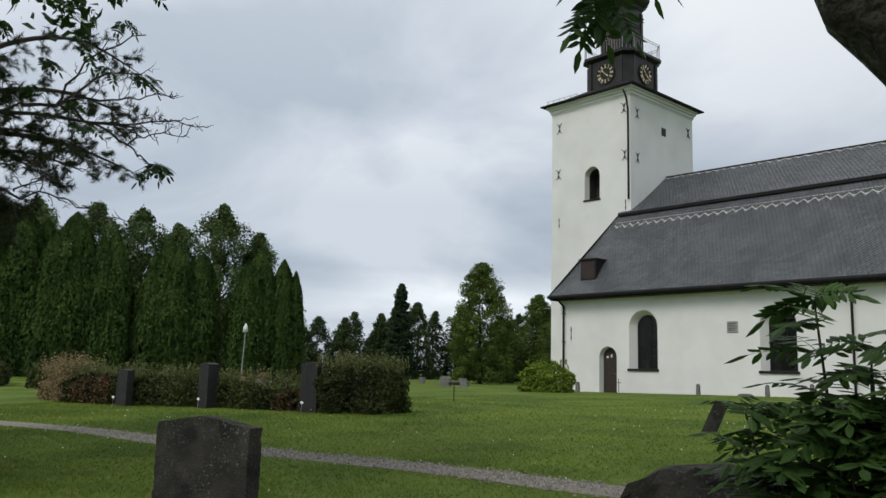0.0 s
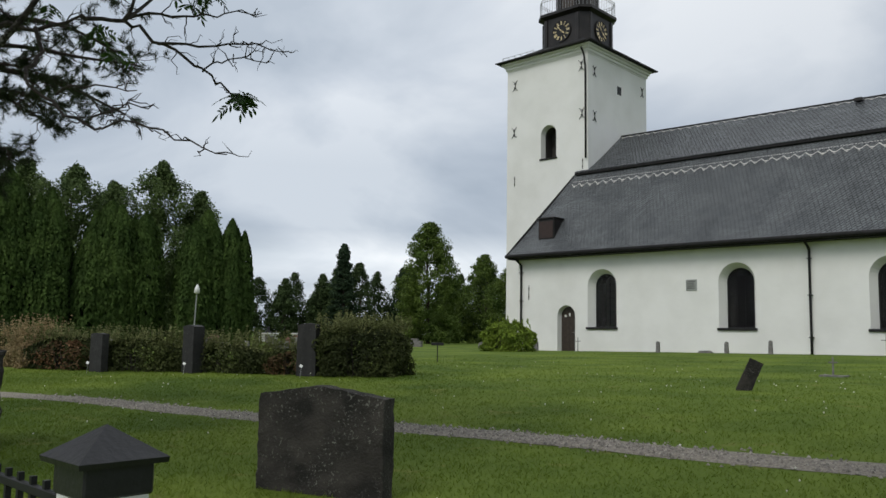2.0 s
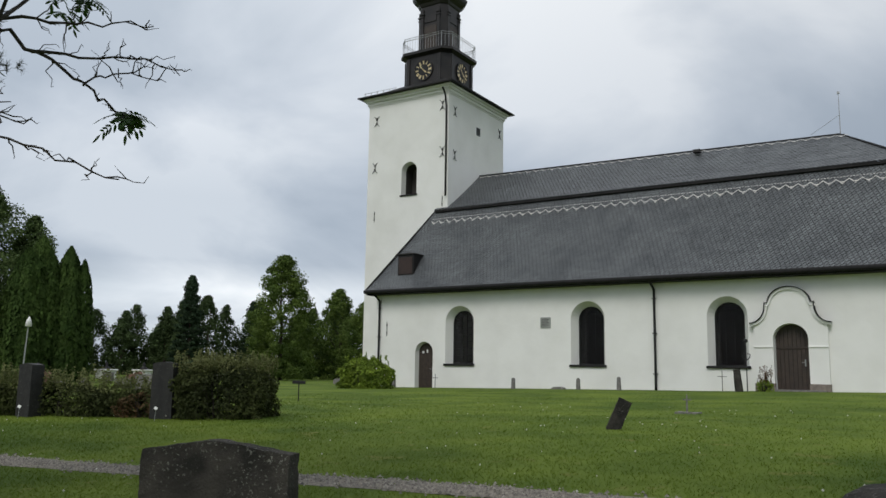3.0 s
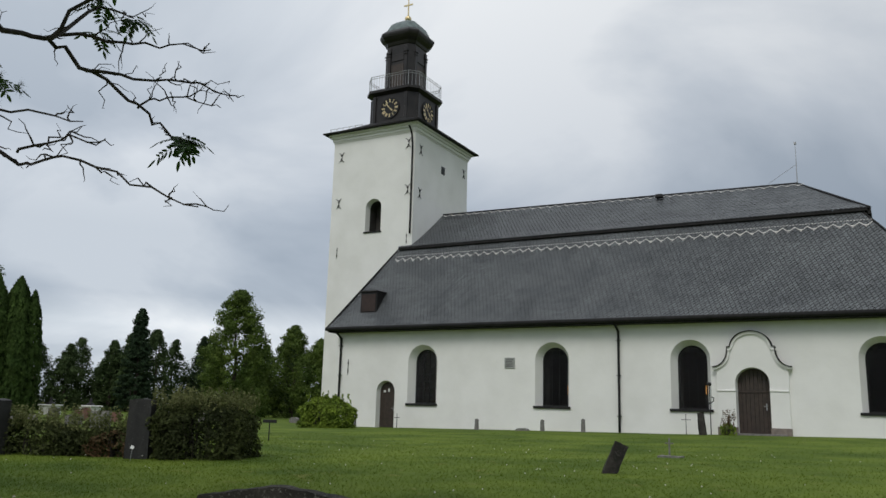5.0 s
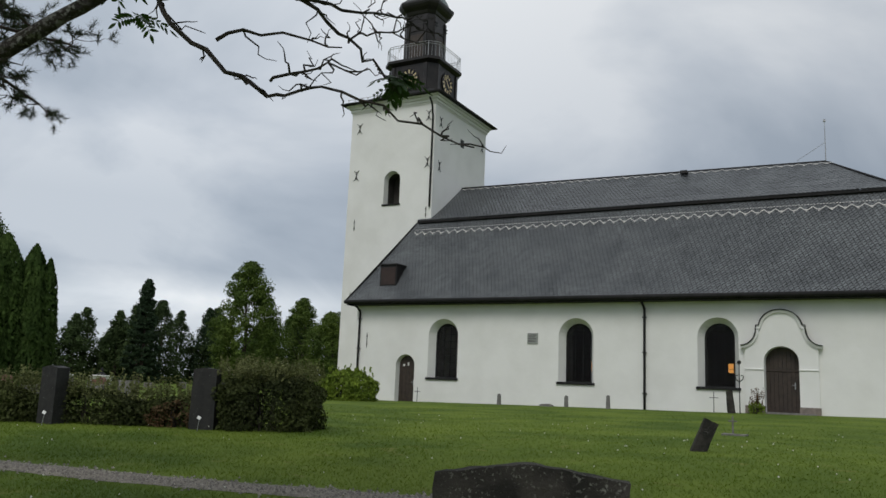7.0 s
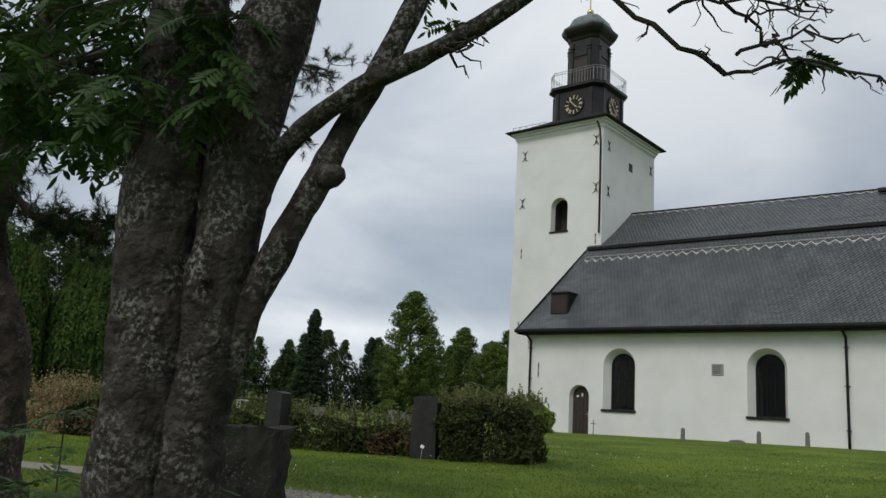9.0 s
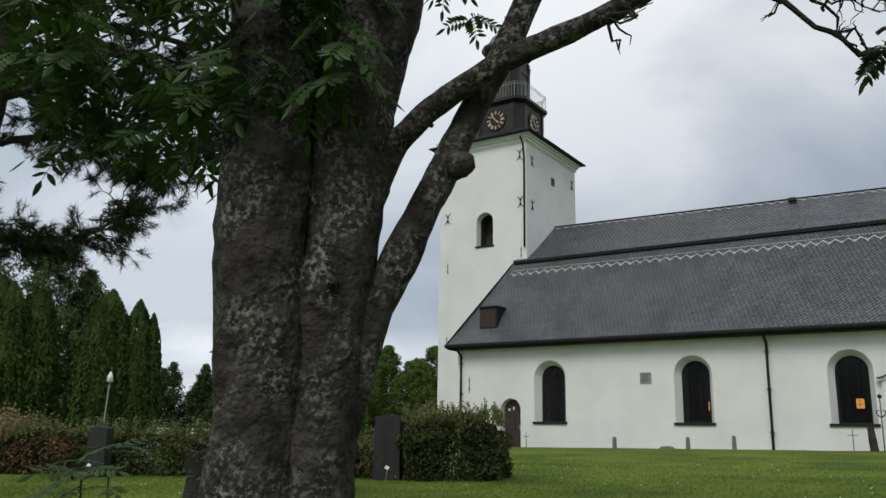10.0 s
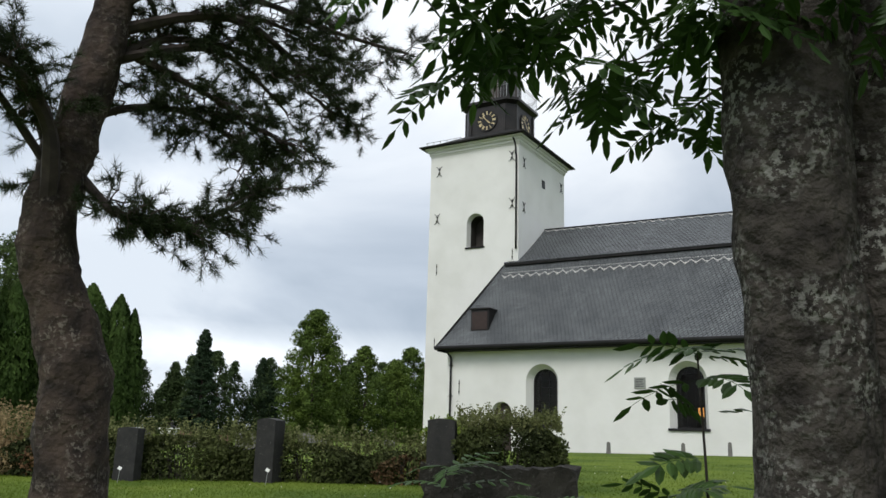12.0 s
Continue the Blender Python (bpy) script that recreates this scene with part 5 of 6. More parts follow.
def shrub(name, label, x, y, rx, ry, h, leaf, size, n, seed, turn=0, shoots=0, shoot_leaf=None, group="", category="hedge", base=0.0, shoot_h=0.25):
    """A shrub of many leaves over twigs, with shoots that stand up from its top."""
    rnd = random.Random(seed)
    z = ground_z(x, y)
    t = thing(name, label, category, (x, y, z), group, turn=turn)
    bm = bmesh.new()
    for _ in range(26):
        a, r = rnd.random() * 6.28, math.sqrt(rnd.random()) * 0.8
        p = Vector((r * math.cos(a) * rx * 0.7, r * math.sin(a) * ry * 0.7, -0.05))
        q = Vector((r * math.cos(a) * rx, r * math.sin(a) * ry, h * rnd.uniform(0.6, 0.95)))
        tube(bm, [p, p.lerp(q, 0.5) + Vector((rnd.uniform(-0.05, 0.05), 0, 0)), q], [0.012, 0.008, 0.004], 4)
    tagged(part("stem", bm, BARK_TWIG, t), kind="stuff")
    pts, outs = [], []
    for _ in range(n):
        a = rnd.random() * 6.28
        u = rnd.random()
        lump = 1 + 0.22 * noise.noise((math.cos(a) * rx * 2.5 + seed, math.sin(a) * 2.5, u * 3)) + 0.1 * noise.noise((math.cos(a) * 8 + seed, math.sin(a) * 8, u * 8))
        k = (1 - max(0, u - 0.55) ** 2 * 3.3) * lump * (0.55 + 0.45 * math.sqrt(rnd.random()))
        ca, sa = math.cos(a), math.sin(a)
        e = 0.55  # squarish plan
        ca, sa = math.copysign(abs(ca) ** e, ca), math.copysign(abs(sa) ** e, sa)
        top = h * (1 + 0.12 * noise.noise((ca * rx * 1.7 + seed * 3, sa, 0.0)))
        pts.append(Vector((ca * rx * k, sa * ry * k, base * h + u * top * (1 - base))))
        outs.append(Vector((ca, sa, 0.6)).normalized())
    v, f = leaf_cards(pts, size, rnd, 0.8, 1.0, outs)
    mesh_from("foliage", v, f, leaf, t)
    if shoots:
        verts, faces = [], []
        for _ in range(shoots):
            px, py = rnd.uniform(-0.95, 0.95) * rx, rnd.uniform(-0.8, 0.8) * ry
            zz = h * rnd.uniform(0.8, 0.98)
            ln = rnd.uniform(0.4, 1.2) * shoot_h
            d = Vector((rnd.gauss(0, 0.2), rnd.gauss(0, 0.2), 1)).normalized()
            nl = 7
            ps_ = [Vector((px, py, zz)) + d * ln * i / nl for i in range(nl + 1)]
            pp = [q + Vector((rnd.gauss(0, 0.012), rnd.gauss(0, 0.012), 0)) for q in ps_ for _ in range(2)]
            vv, ff = leaf_cards(pp, size * 0.75, rnd)
            b = len(verts)
            verts += vv
            faces += [tuple(i + b for i in q) for q in ff]
        tagged(mesh_from("shoot", verts, faces, shoot_leaf or leaf, t), kind="stuff")
    return t


# the overgrown hedge behind the row of headstones
HEDGE = [(-17.3, 6.75, 0.95, 0.60, HEDGE_LEAF), (-15.7, 7.4, 1.0, 0.58, HEDGE_LEAF), (-14.1, 8.15, 0.95, 0.50, HEDGE_LEAF), (-12.75, 8.8, 0.75, 0.42, HEDGE_RED)]
for k, (x, y, rx, h, mt) in enumerate(HEDGE):
    shrub("hedge", "reddish low overgrown hedge" if mt is HEDGE_RED else "overgrown low green hedge behind headstones", x, y, rx, 0.36, h, HEDGE_LEAF, 0.032, 9000, 200 + k, turn=25, shoots=150, shoot_leaf=SHOOT_LEAF, group="hedge behind the headstones", shoot_h=0.3)
    if mt is HEDGE_RED or k == 0:
        shrub("hedge", "reddish bush in the low hedge", x + 0.1, y - 0.1, rx * 0.7, 0.3, h * 0.9, HEDGE_RED, 0.03, 2200, 230 + k, turn=25)
shrub("bush", "large clipped dark green bush beside headstones", -11.36, 9.15, 0.74, 0.58, 0.86, HEDGE_LEAF, 0.028, 17000, 210, turn=25, shoots=300, shoot_leaf=SHOOT_LEAF, category="bush", shoot_h=0.22)
shrub("bush", "bright yellow-green rounded bush by the church", -22.85, 27.6, 1.02, 0.9, 1.25, BUSH_LEAF, 0.07, 7000, 211, category="bush", shoots=30, shoot_leaf=BUSH_LEAF)
shrub("grass_clump", "tall tawny dry grass clump", -18.6, 6.5, 0.8, 0.5, 0.55, STRAW, 0.03, 5000, 212, category="grass", shoots=240, shoot_leaf=STRAW, shoot_h=0.5)
shrub("bush", "tall pale green weeds beside the hedge", -19.6, 6.8, 0.4, 0.4, 0.75, SHOOT_LEAF, 0.03, 2200, 213, category="bush", shoots=40, shoot_leaf=SHOOT_LEAF)
for k, (x, y) in enumerate(((-27, 8.6), (-30, 7.6), (-33, 6.4), (-36, 5.2))):
    shrub("hedge", "clipped dark hedge on the far lawn", x, y, 1.7, 0.6, 0.85, HEDGE_LEAF, 0.06, 4000, 220 + k, turn=-18, group="far clipped hedge")
for k, (x, y) in enumerate(((-6.2, 31.3), (-7.55, 31.25))):
    shrub("flower_plant", "green strap-leaved plant with pink blooms", x if k else -7.45, y - 0.25, 0.22, 0.18, 0.4, BUSH_LEAF, 0.05, 160, 240 + k, category="plant", shoots=12, shoot_leaf=HEDGE_RED, shoot_h=0.5)


# ---- the near trees ----
def pinnate(verts, faces, p, d, length, rnd, pairs=6, leaflet=0.07):
    """One rowan leaf: a drooping stalk with pairs of narrow toothed leaflets, and one at the tip."""
    d = d.normalized()
    side = d.cross(Vector((rnd.gauss(0, 0.35), rnd.gauss(0, 0.35), 1))).normalized()
    q, pts = p.copy(), [p.copy()]
    for k in range(pairs + 1):
        d = (d + Vector((0, 0, -0.10))).normalized()
        q = q + d * length / (pairs + 1)
        pts.append(q.copy())
    nrm = side.cross(d).normalized()
    # stalk
    for a, b in zip(pts, pts[1:]):
        k = len(verts)
        verts.extend([tuple(a - side * 0.0015), tuple(a + side * 0.0015), tuple(b + side * 0.001), tuple(b - side * 0.001)])
        faces.append((k, k + 1, k + 2, k + 3))

    def leaflet_at(o, dr, ln):
        w = ln * 0.17
        dr = dr.normalized()
        wv = dr.cross(nrm).normalized()
        droop = Vector((0, 0, -0.15 * ln))
        m1, m2, tip = o + dr * ln * 0.35, o + dr * ln * 0.72 + droop * 0.5, o + dr * ln + droop
        k = len(verts)
        verts.extend(tuple(v) for v in (o, m1 + wv * w - nrm * w * 0.3, m1 - nrm * w * 0.02, m1 - wv * w - nrm * w * 0.3, m2 + wv * w * 0.8 - nrm * w * 0.3, m2, m2 - wv * w * 0.8 - nrm * w * 0.3, tip))
        faces.extend([(k, k + 1, k + 2), (k, k + 2, k + 3), (k + 1, k + 4, k + 5, k + 2), (k + 2, k + 5, k + 6, k + 3), (k + 4, k + 7, k + 5), (k + 5, k + 7, k + 6)])
    for i in range(1, pairs + 1):
        dd = (pts[min(i + 1, pairs + 1)] - pts[i - 1]).normalized()
        for s in (-1, 1):
            leaflet_at(pts[i], side * s * rnd.uniform(0.85, 1.1) + dd * rnd.uniform(0.35, 0.7), leaflet * rnd.uniform(0.75, 1.1) * (1 - 0.25 * abs(i / pairs - 0.5)))
    leaflet_at(pts[-1], d, leaflet)


def leaf_spray(verts, faces, p, d, rnd, n=5, length=0.17, leaflet=0.065):
    for k in range(n):
        a = 2 * math.pi * k / n + rnd.random()
        o = Vector((math.cos(a), math.sin(a), rnd.uniform(-0.35, 0.35)))
        pinnate(verts, faces, p + Vector((rnd.gauss(0, 0.01), rnd.gauss(0, 0.01), rnd.gauss(0, 0.01))), d * 0.7 + o * 0.9, length * rnd.uniform(0.7, 1.15), rnd, rnd.choice((5, 6, 6)), leaflet)


def twig(bm, a, b, r, rnd, wiggle=0.05, n=5):
    a, b = Vector(a), Vector(b)
    ln = (b - a).length
    line = [a.lerp(b, k / n) + Vector((rnd.gauss(0, 1), rnd.gauss(0, 1), rnd.gauss(0, 1))) * wiggle * ln * (0 < k < n) for k in range(n + 1)]
    tube(bm, line, [r * (1 - 0.75 * k / n) for k in range(n + 1)], 5, rough=0.15)
    return line


rowan = thing("rowan_tree", "old multi-stemmed rowan with lichen-covered grey bark", "tree")


def rowan_wood():
    def stem(name, pts, radii, seed, n=7, sides=22, rough=0.16):
        line = spline(pts, n)
        bm = bmesh.new()
        tube(bm, line, lerp_list(radii, n), sides, rough=rough, seed=seed)
        return part(name, bm, BARK_ROWAN, rowan, smooth=True)
    stem("stem", [(-6.652, 0.662, 0.065), (-6.623, 0.677, 0.733), (-6.606, 0.688, 1.331), (-6.602, 0.694, 1.677), (-6.612, 0.690, 2.113), (-6.612, 0.698, 2.596), (-6.659, 0.726, 3.312), (-6.831, 0.822, 4.649)], [0.165, 0.13, 0.112, 0.115, 0.126, 0.122, 0.10, 0.05], 1, 9, 26)
    stem("stem", [(-6.449, 0.822, 0.065), (-6.477, 0.808, 0.733), (-6.487, 0.801, 1.335), (-6.461, 0.817, 1.682), (-6.442, 0.829, 2.118), (-6.425, 0.839, 2.357), (-6.390, 0.860, 2.602), (-6.258, 1.013, 3.407), (-6.067, 1.204, 4.458)], [0.14, 0.112, 0.094, 0.096, 0.106, 0.115, 0.118, 0.08, 0.03], 2, 9, 26)
    stem("limb", [(-6.477, 0.822, 1.259), (-6.420, 0.847, 1.546), (-6.375, 0.870, 1.726), (-6.288, 0.923, 1.958), (-6.209, 0.972, 2.163), (-6.158, 1.002, 2.298), (-6.032, 1.080, 2.613), (-5.876, 1.252, 3.216)], [0.045, 0.05, 0.052, 0.047, 0.043, 0.041, 0.039, 0.022], 3, 8, 18, 0.18)
    stem("limb", [(-6.40, 0.86, 2.03), (-6.369, 0.873, 2.12), (-6.32, 0.885, 2.21), (-6.20, 0.91, 2.31), (-6.02, 0.945, 2.40), (-5.76, 0.985, 2.475), (-5.5, 1.08, 2.63), (-5.2, 1.3, 2.95), (-5.0, 1.5, 3.4)], [0.045, 0.042, 0.035, 0.033, 0.031, 0.028, 0.024, 0.016, 0.01], 4, 7, 14, 0.18)
    stem("burl", [(-6.210, 0.965, 2.142), (-6.167, 0.989, 2.151), (-6.143, 1.003, 2.156)], [0.05, 0.045, 0.02], 5, 3, 10, 0.3)
    stem("burl", [(-6.405, 0.74, 1.80), (-6.388, 0.712, 1.797)], [0.02, 0.012], 6, 2, 8, 0.3)
    stem("stub", [(-6.32, 0.89, 2.23), (-6.27, 0.92, 2.27), (-6.24, 0.94, 2.26)], [0.016, 0.011, 0.006], 7, 3, 7, 0.2)


rowan_wood()


def rowan_twigs():
    """Bare and leafy outer twigs over the lawn, and the leafy sprays beside the trunk."""
    rnd = random.Random(5)
    bm = bmesh.new()
    verts, faces = [], []
    mains = [
        ([(-5.86, 1.38, 3.2), (-5.72, 1.6, 3.2), (-5.6, 1.8, 3.3)], 0.02),
        ([(-5.76, 0.985, 2.475), (-5.72, 1.0, 2.475), (-5.69, 1.005, 2.465)], 0.006),
        ([(-5.72, 1.6, 3.2), (-5.62, 1.6, 3.0), (-5.55, 1.5, 2.83), (-5.36, 1.65, 2.66), (-5.21, 1.78, 2.55), (-5.03, 1.82, 2.59), (-4.77, 1.99, 2.5), (-4.56, 2.15, 2.4)], 0.013),
        ([(-5.6, 1.8, 3.3), (-5.63, 2.06, 3.36), (-5.53, 2.27, 3.25), (-5.41, 2.48, 3.10), (-5.30, 2.58, 2.99), (-5.24, 2.64, 2.93)], 0.014),
        ([(-5.53, 2.27, 3.25), (-5.4, 2.55, 3.28), (-5.3, 2.8, 3.34), (-5.22, 2.97, 3.28)], 0.009),
        ([(-5.36, 1.6, 2.74), (-5.15, 1.72, 2.78), (-4.98, 1.86, 2.75)], 0.008),
        ([(-5.19, 1.72, 2.6), (-5.05, 1.8, 2.67), (-4.9, 1.92, 2.68)], 0.007),
        ([(-5.63, 2.06, 3.36), (-5.45, 2.3, 3.42), (-5.35, 2.5, 3.45), (-5.2, 2.75, 3.5)], 0.01),
        ([(-5.41, 2.48, 3.10), (-5.38, 2.6, 3.2), (-5.3, 2.72, 3.22), (-5.2, 2.86, 3.2)], 0.007),
        ([(-5.5, 2.0, 3.3), (-5.7, 2.4, 3.7), (-5.8, 2.7, 3.8)], 0.012),
        ([(-5.5, 2.0, 3.3), (-5.3, 2.1, 3.6), (-5.0, 2.4, 3.8)], 0.012),
    ]
    for pts, r in mains:
        line = spline(pts, 4)
        line = [p + Vector((rnd.gauss(0, 1), rnd.gauss(0, 1), rnd.gauss(0, 1))) * 0.012 * (0 < i < len(line) - 1) for i, p in enumerate(line)]
        tube(bm, line, [r * (1 - 0.8 * i / len(line)) for i in range(len(line))], 6, rough=0.2)
        for i in range(2, len(line) - 1):
            for _ in range(rnd.choice((0, 1, 1, 2))):
                d = (line[i + 1] - line[i]).normalized()
                o = (d * rnd.uniform(0.4, 1.0) + Vector((rnd.gauss(0, 0.6), rnd.gauss(0, 0.6), rnd.gauss(0.1, 0.5)))).normalized()
                ln = rnd.uniform(0.05, 0.2)
                tw = twig(bm, line[i], line[i] + o * ln, 0.0045, rnd, 0.08)
                if rnd.random() < 0.4:
                    twig(bm, tw[2], tw[2] + (o + Vector((rnd.gauss(0, 0.6), rnd.gauss(0, 0.6), 0.2))).normalized() * ln * 0.5, 0.003, rnd, 0.08, 3)
    tagged(part("twig", bm, BARK_TWIG, rowan, "bare dark twigs"), kind="stuff")
    for p, n in (((-5.24, 2.64, 2.96), 5), ((-5.21, 2.63, 2.93), 4), ((-5.8, 2.7, 3.8), 6), ((-5.7, 2.4, 3.75), 5)):
        leaf_spray(verts, faces, Vector(p), Vector((0.2, 0.2, -0.15)), rnd, n, 0.15, 0.062)
    bm = bmesh.new()
    # leafy sprays beside the stems, hanging at head height
    right = Vector((0.86, 0.51, 0))
    c = Vector((-6.57, 0.8, 0))
    for _ in range(50):
        s = -0.16 - 0.85 * rnd.random() ** 1.25
        z = rnd.uniform(2.16 + 0.28 * max(0.0, -s - 0.35), 2.85)
        q = c + right * s + Vector((-0.51, 0.86, 0)) * rnd.uniform(-0.22, 0.3) + Vector((0, 0, z))
        if z < 2.25 and rnd.random() < 0.35:
            continue
        back = q + Vector((0.12, 0.1, 0.14)) + right * rnd.uniform(0, 0.15)
        twig(bm, back, q, 0.005, rnd, 0.05, 3)
        leaf_spray(verts, faces, q, Vector((-0.3, -0.3, -0.35)), rnd, rnd.choice((3, 4, 5)), 0.17, 0.062)
    # sprays in front of the upper stems
    for _ in range(16):
        q = c + right * rnd.uniform(-0.18, 0.16) + Vector((0.51, -0.86, 0)) * rnd.uniform(0.16, 0.3) + Vector((0, 0, rnd.uniform(2.2, 2.75)))
        twig(bm, q + Vector((-0.05, 0.12, 0.05)), q, 0.004, rnd, 0.05, 3)
        leaf_spray(verts, faces, q, Vector((0, -0.2, -0.5)), rnd, 3, 0.15, 0.058)
    # foliage of the crown, higher up
    for _ in range(110):
        a = rnd.random() * 6.28
        rr = rnd.uniform(0.2, 2.2)
        q = Vector((-6.5 + rr * math.cos(a), 1.1 + rr * math.sin(a), rnd.uniform(3.6, 5.2)))
        leaf_spray(verts, faces, q, Vector((math.cos(a), math.sin(a), 0)), rnd, 4, 0.19, 0.07)
    # loose leaves kept above the view, added to darken the lawn and stems below
    pts = [Vector((-6.3 + max(-2.2, min(2.2, rnd.gauss(0, 1.3))), 0.9 + max(-2, min(2, rnd.gauss(0, 1.1))), rnd.uniform(4.9, 6.8))) for _ in range(14000)]
    cv, cf = leaf_cards(pts, 0.085, rnd)
    tagged(mesh_from("crown", cv, cf, ROWAN_LEAF, rowan, "dense green upper crown, unseen, added to shade the lawn"), kind="stuff")
    tagged(part("leafy_twig", bm, BARK_TWIG, rowan), kind="stuff")
    mesh_from("leaves", verts, faces, ROWAN_LEAF, rowan, "green pinnate rowan leaves")


rowan_twigs()


def sapling(label, base, stems, seed, leaflet=0.06, length=0.17, group="rowan saplings", dense=1):
    rnd = random.Random(seed)
    t = thing("rowan_sapling", label, "sapling", (0, 0, 0), group)
    bm = bmesh.new()
    verts, faces = [], []
    for tipp in stems:
        line = spline([base, Vector(base).lerp(Vector(tipp), 0.55) + Vector((rnd.gauss(0, 0.02), rnd.gauss(0, 0.02), 0.02)), tipp], 6)
        tube(bm, line, [0.007 * (1 - 0.7 * i / len(line)) for i in range(len(line))], 6)
        for i in range(4 - dense, len(line)):
            for _ in range(dense + (i > 8)):
                a = rnd.random() * 6.28
                pinnate(verts, faces, line[i], Vector((math.cos(a), math.sin(a), rnd.uniform(-0.1, 0.8))), length * rnd.uniform(0.7, 1.15), rnd, rnd.choice((4, 5, 6)), leaflet)
        leaf_spray(verts, faces, line[-1], Vector((0, 0, 0.6)), rnd, 4, length * 0.8, leaflet * 0.85)
    tagged(part("stem", bm, BARK_TWIG, t), kind="stuff")
    mesh_from("leaves", verts, faces, ROWAN_LEAF, t)


def rise(x, y, z=0.0):
    return (x, y, ground_z(x, y) + z)


thicket = random.Random(31)
tips = [(-0.345, 2.10, 1.70), (-0.47, 2.03, 1.46), (-0.25, 2.14, 1.60)]
for k in range(34):
    a, u = thicket.uniform(-0.17, 0.26), thicket.random()
    tips.append((-0.33 + a * 0.9, 2.10 + a * 0.4 + thicket.uniform(-0.08, 0.1), 1.02 + 0.55 * u * (1 - 0.5 * max(0.0, -a / 0.17))))
sapling("dark green rowan sapling thicket", rise(-0.3, 2.14), tips, 3, 0.058, 0.14, dense=2)
sapling("slender rowan sapling beside the old trunk", rise(-6.92, 1.08), [(-6.9, 1.04, 1.66), (-6.96, 1.0, 1.3)], 8, 0.075, 0.2)
sapling("low rowan shoots at the trunk's foot", rise(-6.95, 0.62), [(-6.98, 0.58, 1.16), (-7.1, 0.55, 1.3), (-6.85, 0.6, 1.12)], 9, 0.055, 0.16)
sapling("low rowan shoots in the grass", rise(-7.5, 1.0), [(-7.55, 0.95, 1.35), (-7.4, 0.92, 1.05)], 10, 0.055, 0.16)


# the leaning tree whose limb and hanging spray reach into view
def leaning_tree():
    t = thing("leaning_tree", "dark rough-barked trunk with overhanging limb", "tree")
    rnd = random.Random(12)
    line = spline([rise(0.75, 2.5, -0.1), (0.62, 2.45, 1.2), (0.31, 2.35, 1.9), (-0.085, 2.06, 2.27), (-0.135, 2.03, 2.6), (-0.07, 2.1, 3.4), (-0.3, 2.3, 4.6)], 6)
    bm = bmesh.new()
    tube(bm, line, lerp_list([0.2, 0.16, 0.15, 0.155, 0.14, 0.1, 0.05], 6), 18, rough=0.22, seed=3)
    part("trunk", bm, BARK_ROWAN, t, smooth=True)
    bm = bmesh.new()
    verts, faces = [], []
    twig(bm, (-0.08, 2.1, 3.2), (-1.0, 2.26, 2.8), 0.012, rnd, 0.04, 7)
    for p in ((-1.0, 2.26, 2.76), (-1.06, 2.3, 2.7), (-0.92, 2.25, 2.8)):
        leaf_spray(verts, faces, Vector(p), Vector((-0.1, 0, -0.7)), rnd, 5, 0.2, 0.07)
    for _ in range(90):
        a, rr = rnd.random() * 6.28, rnd.uniform(0.2, 1.1)
        leaf_spray(verts, faces, Vector((0.0 + rr * math.cos(a), 2.0 + rr * math.sin(a), rnd.uniform(4.0, 4.9))), Vector((math.cos(a), math.sin(a), 0)), rnd, 4, 0.2, 0.07)
    # more leaves out of view overhead, put there to shade the near lawn
    pts = [Vector((-0.6 + max(-1.6, min(2.2, rnd.gauss(0, 1.4))), 1.9 + max(-2, min(1.2, rnd.gauss(0, 1.1))), rnd.uniform(4.9, 7.0))) for _ in range(16000)]
    cv, cf = leaf_cards(pts, 0.085, rnd)
    tagged(mesh_from("crown", cv, cf, ROWAN_LEAF, t, "dense green upper crown, unseen, added to shade the lawn"), kind="stuff")
    tagged(part("twig", bm, BARK_TWIG, t), kind="stuff")
    mesh_from("leaves", verts, faces, ROWAN_LEAF, t)


leaning_tree()


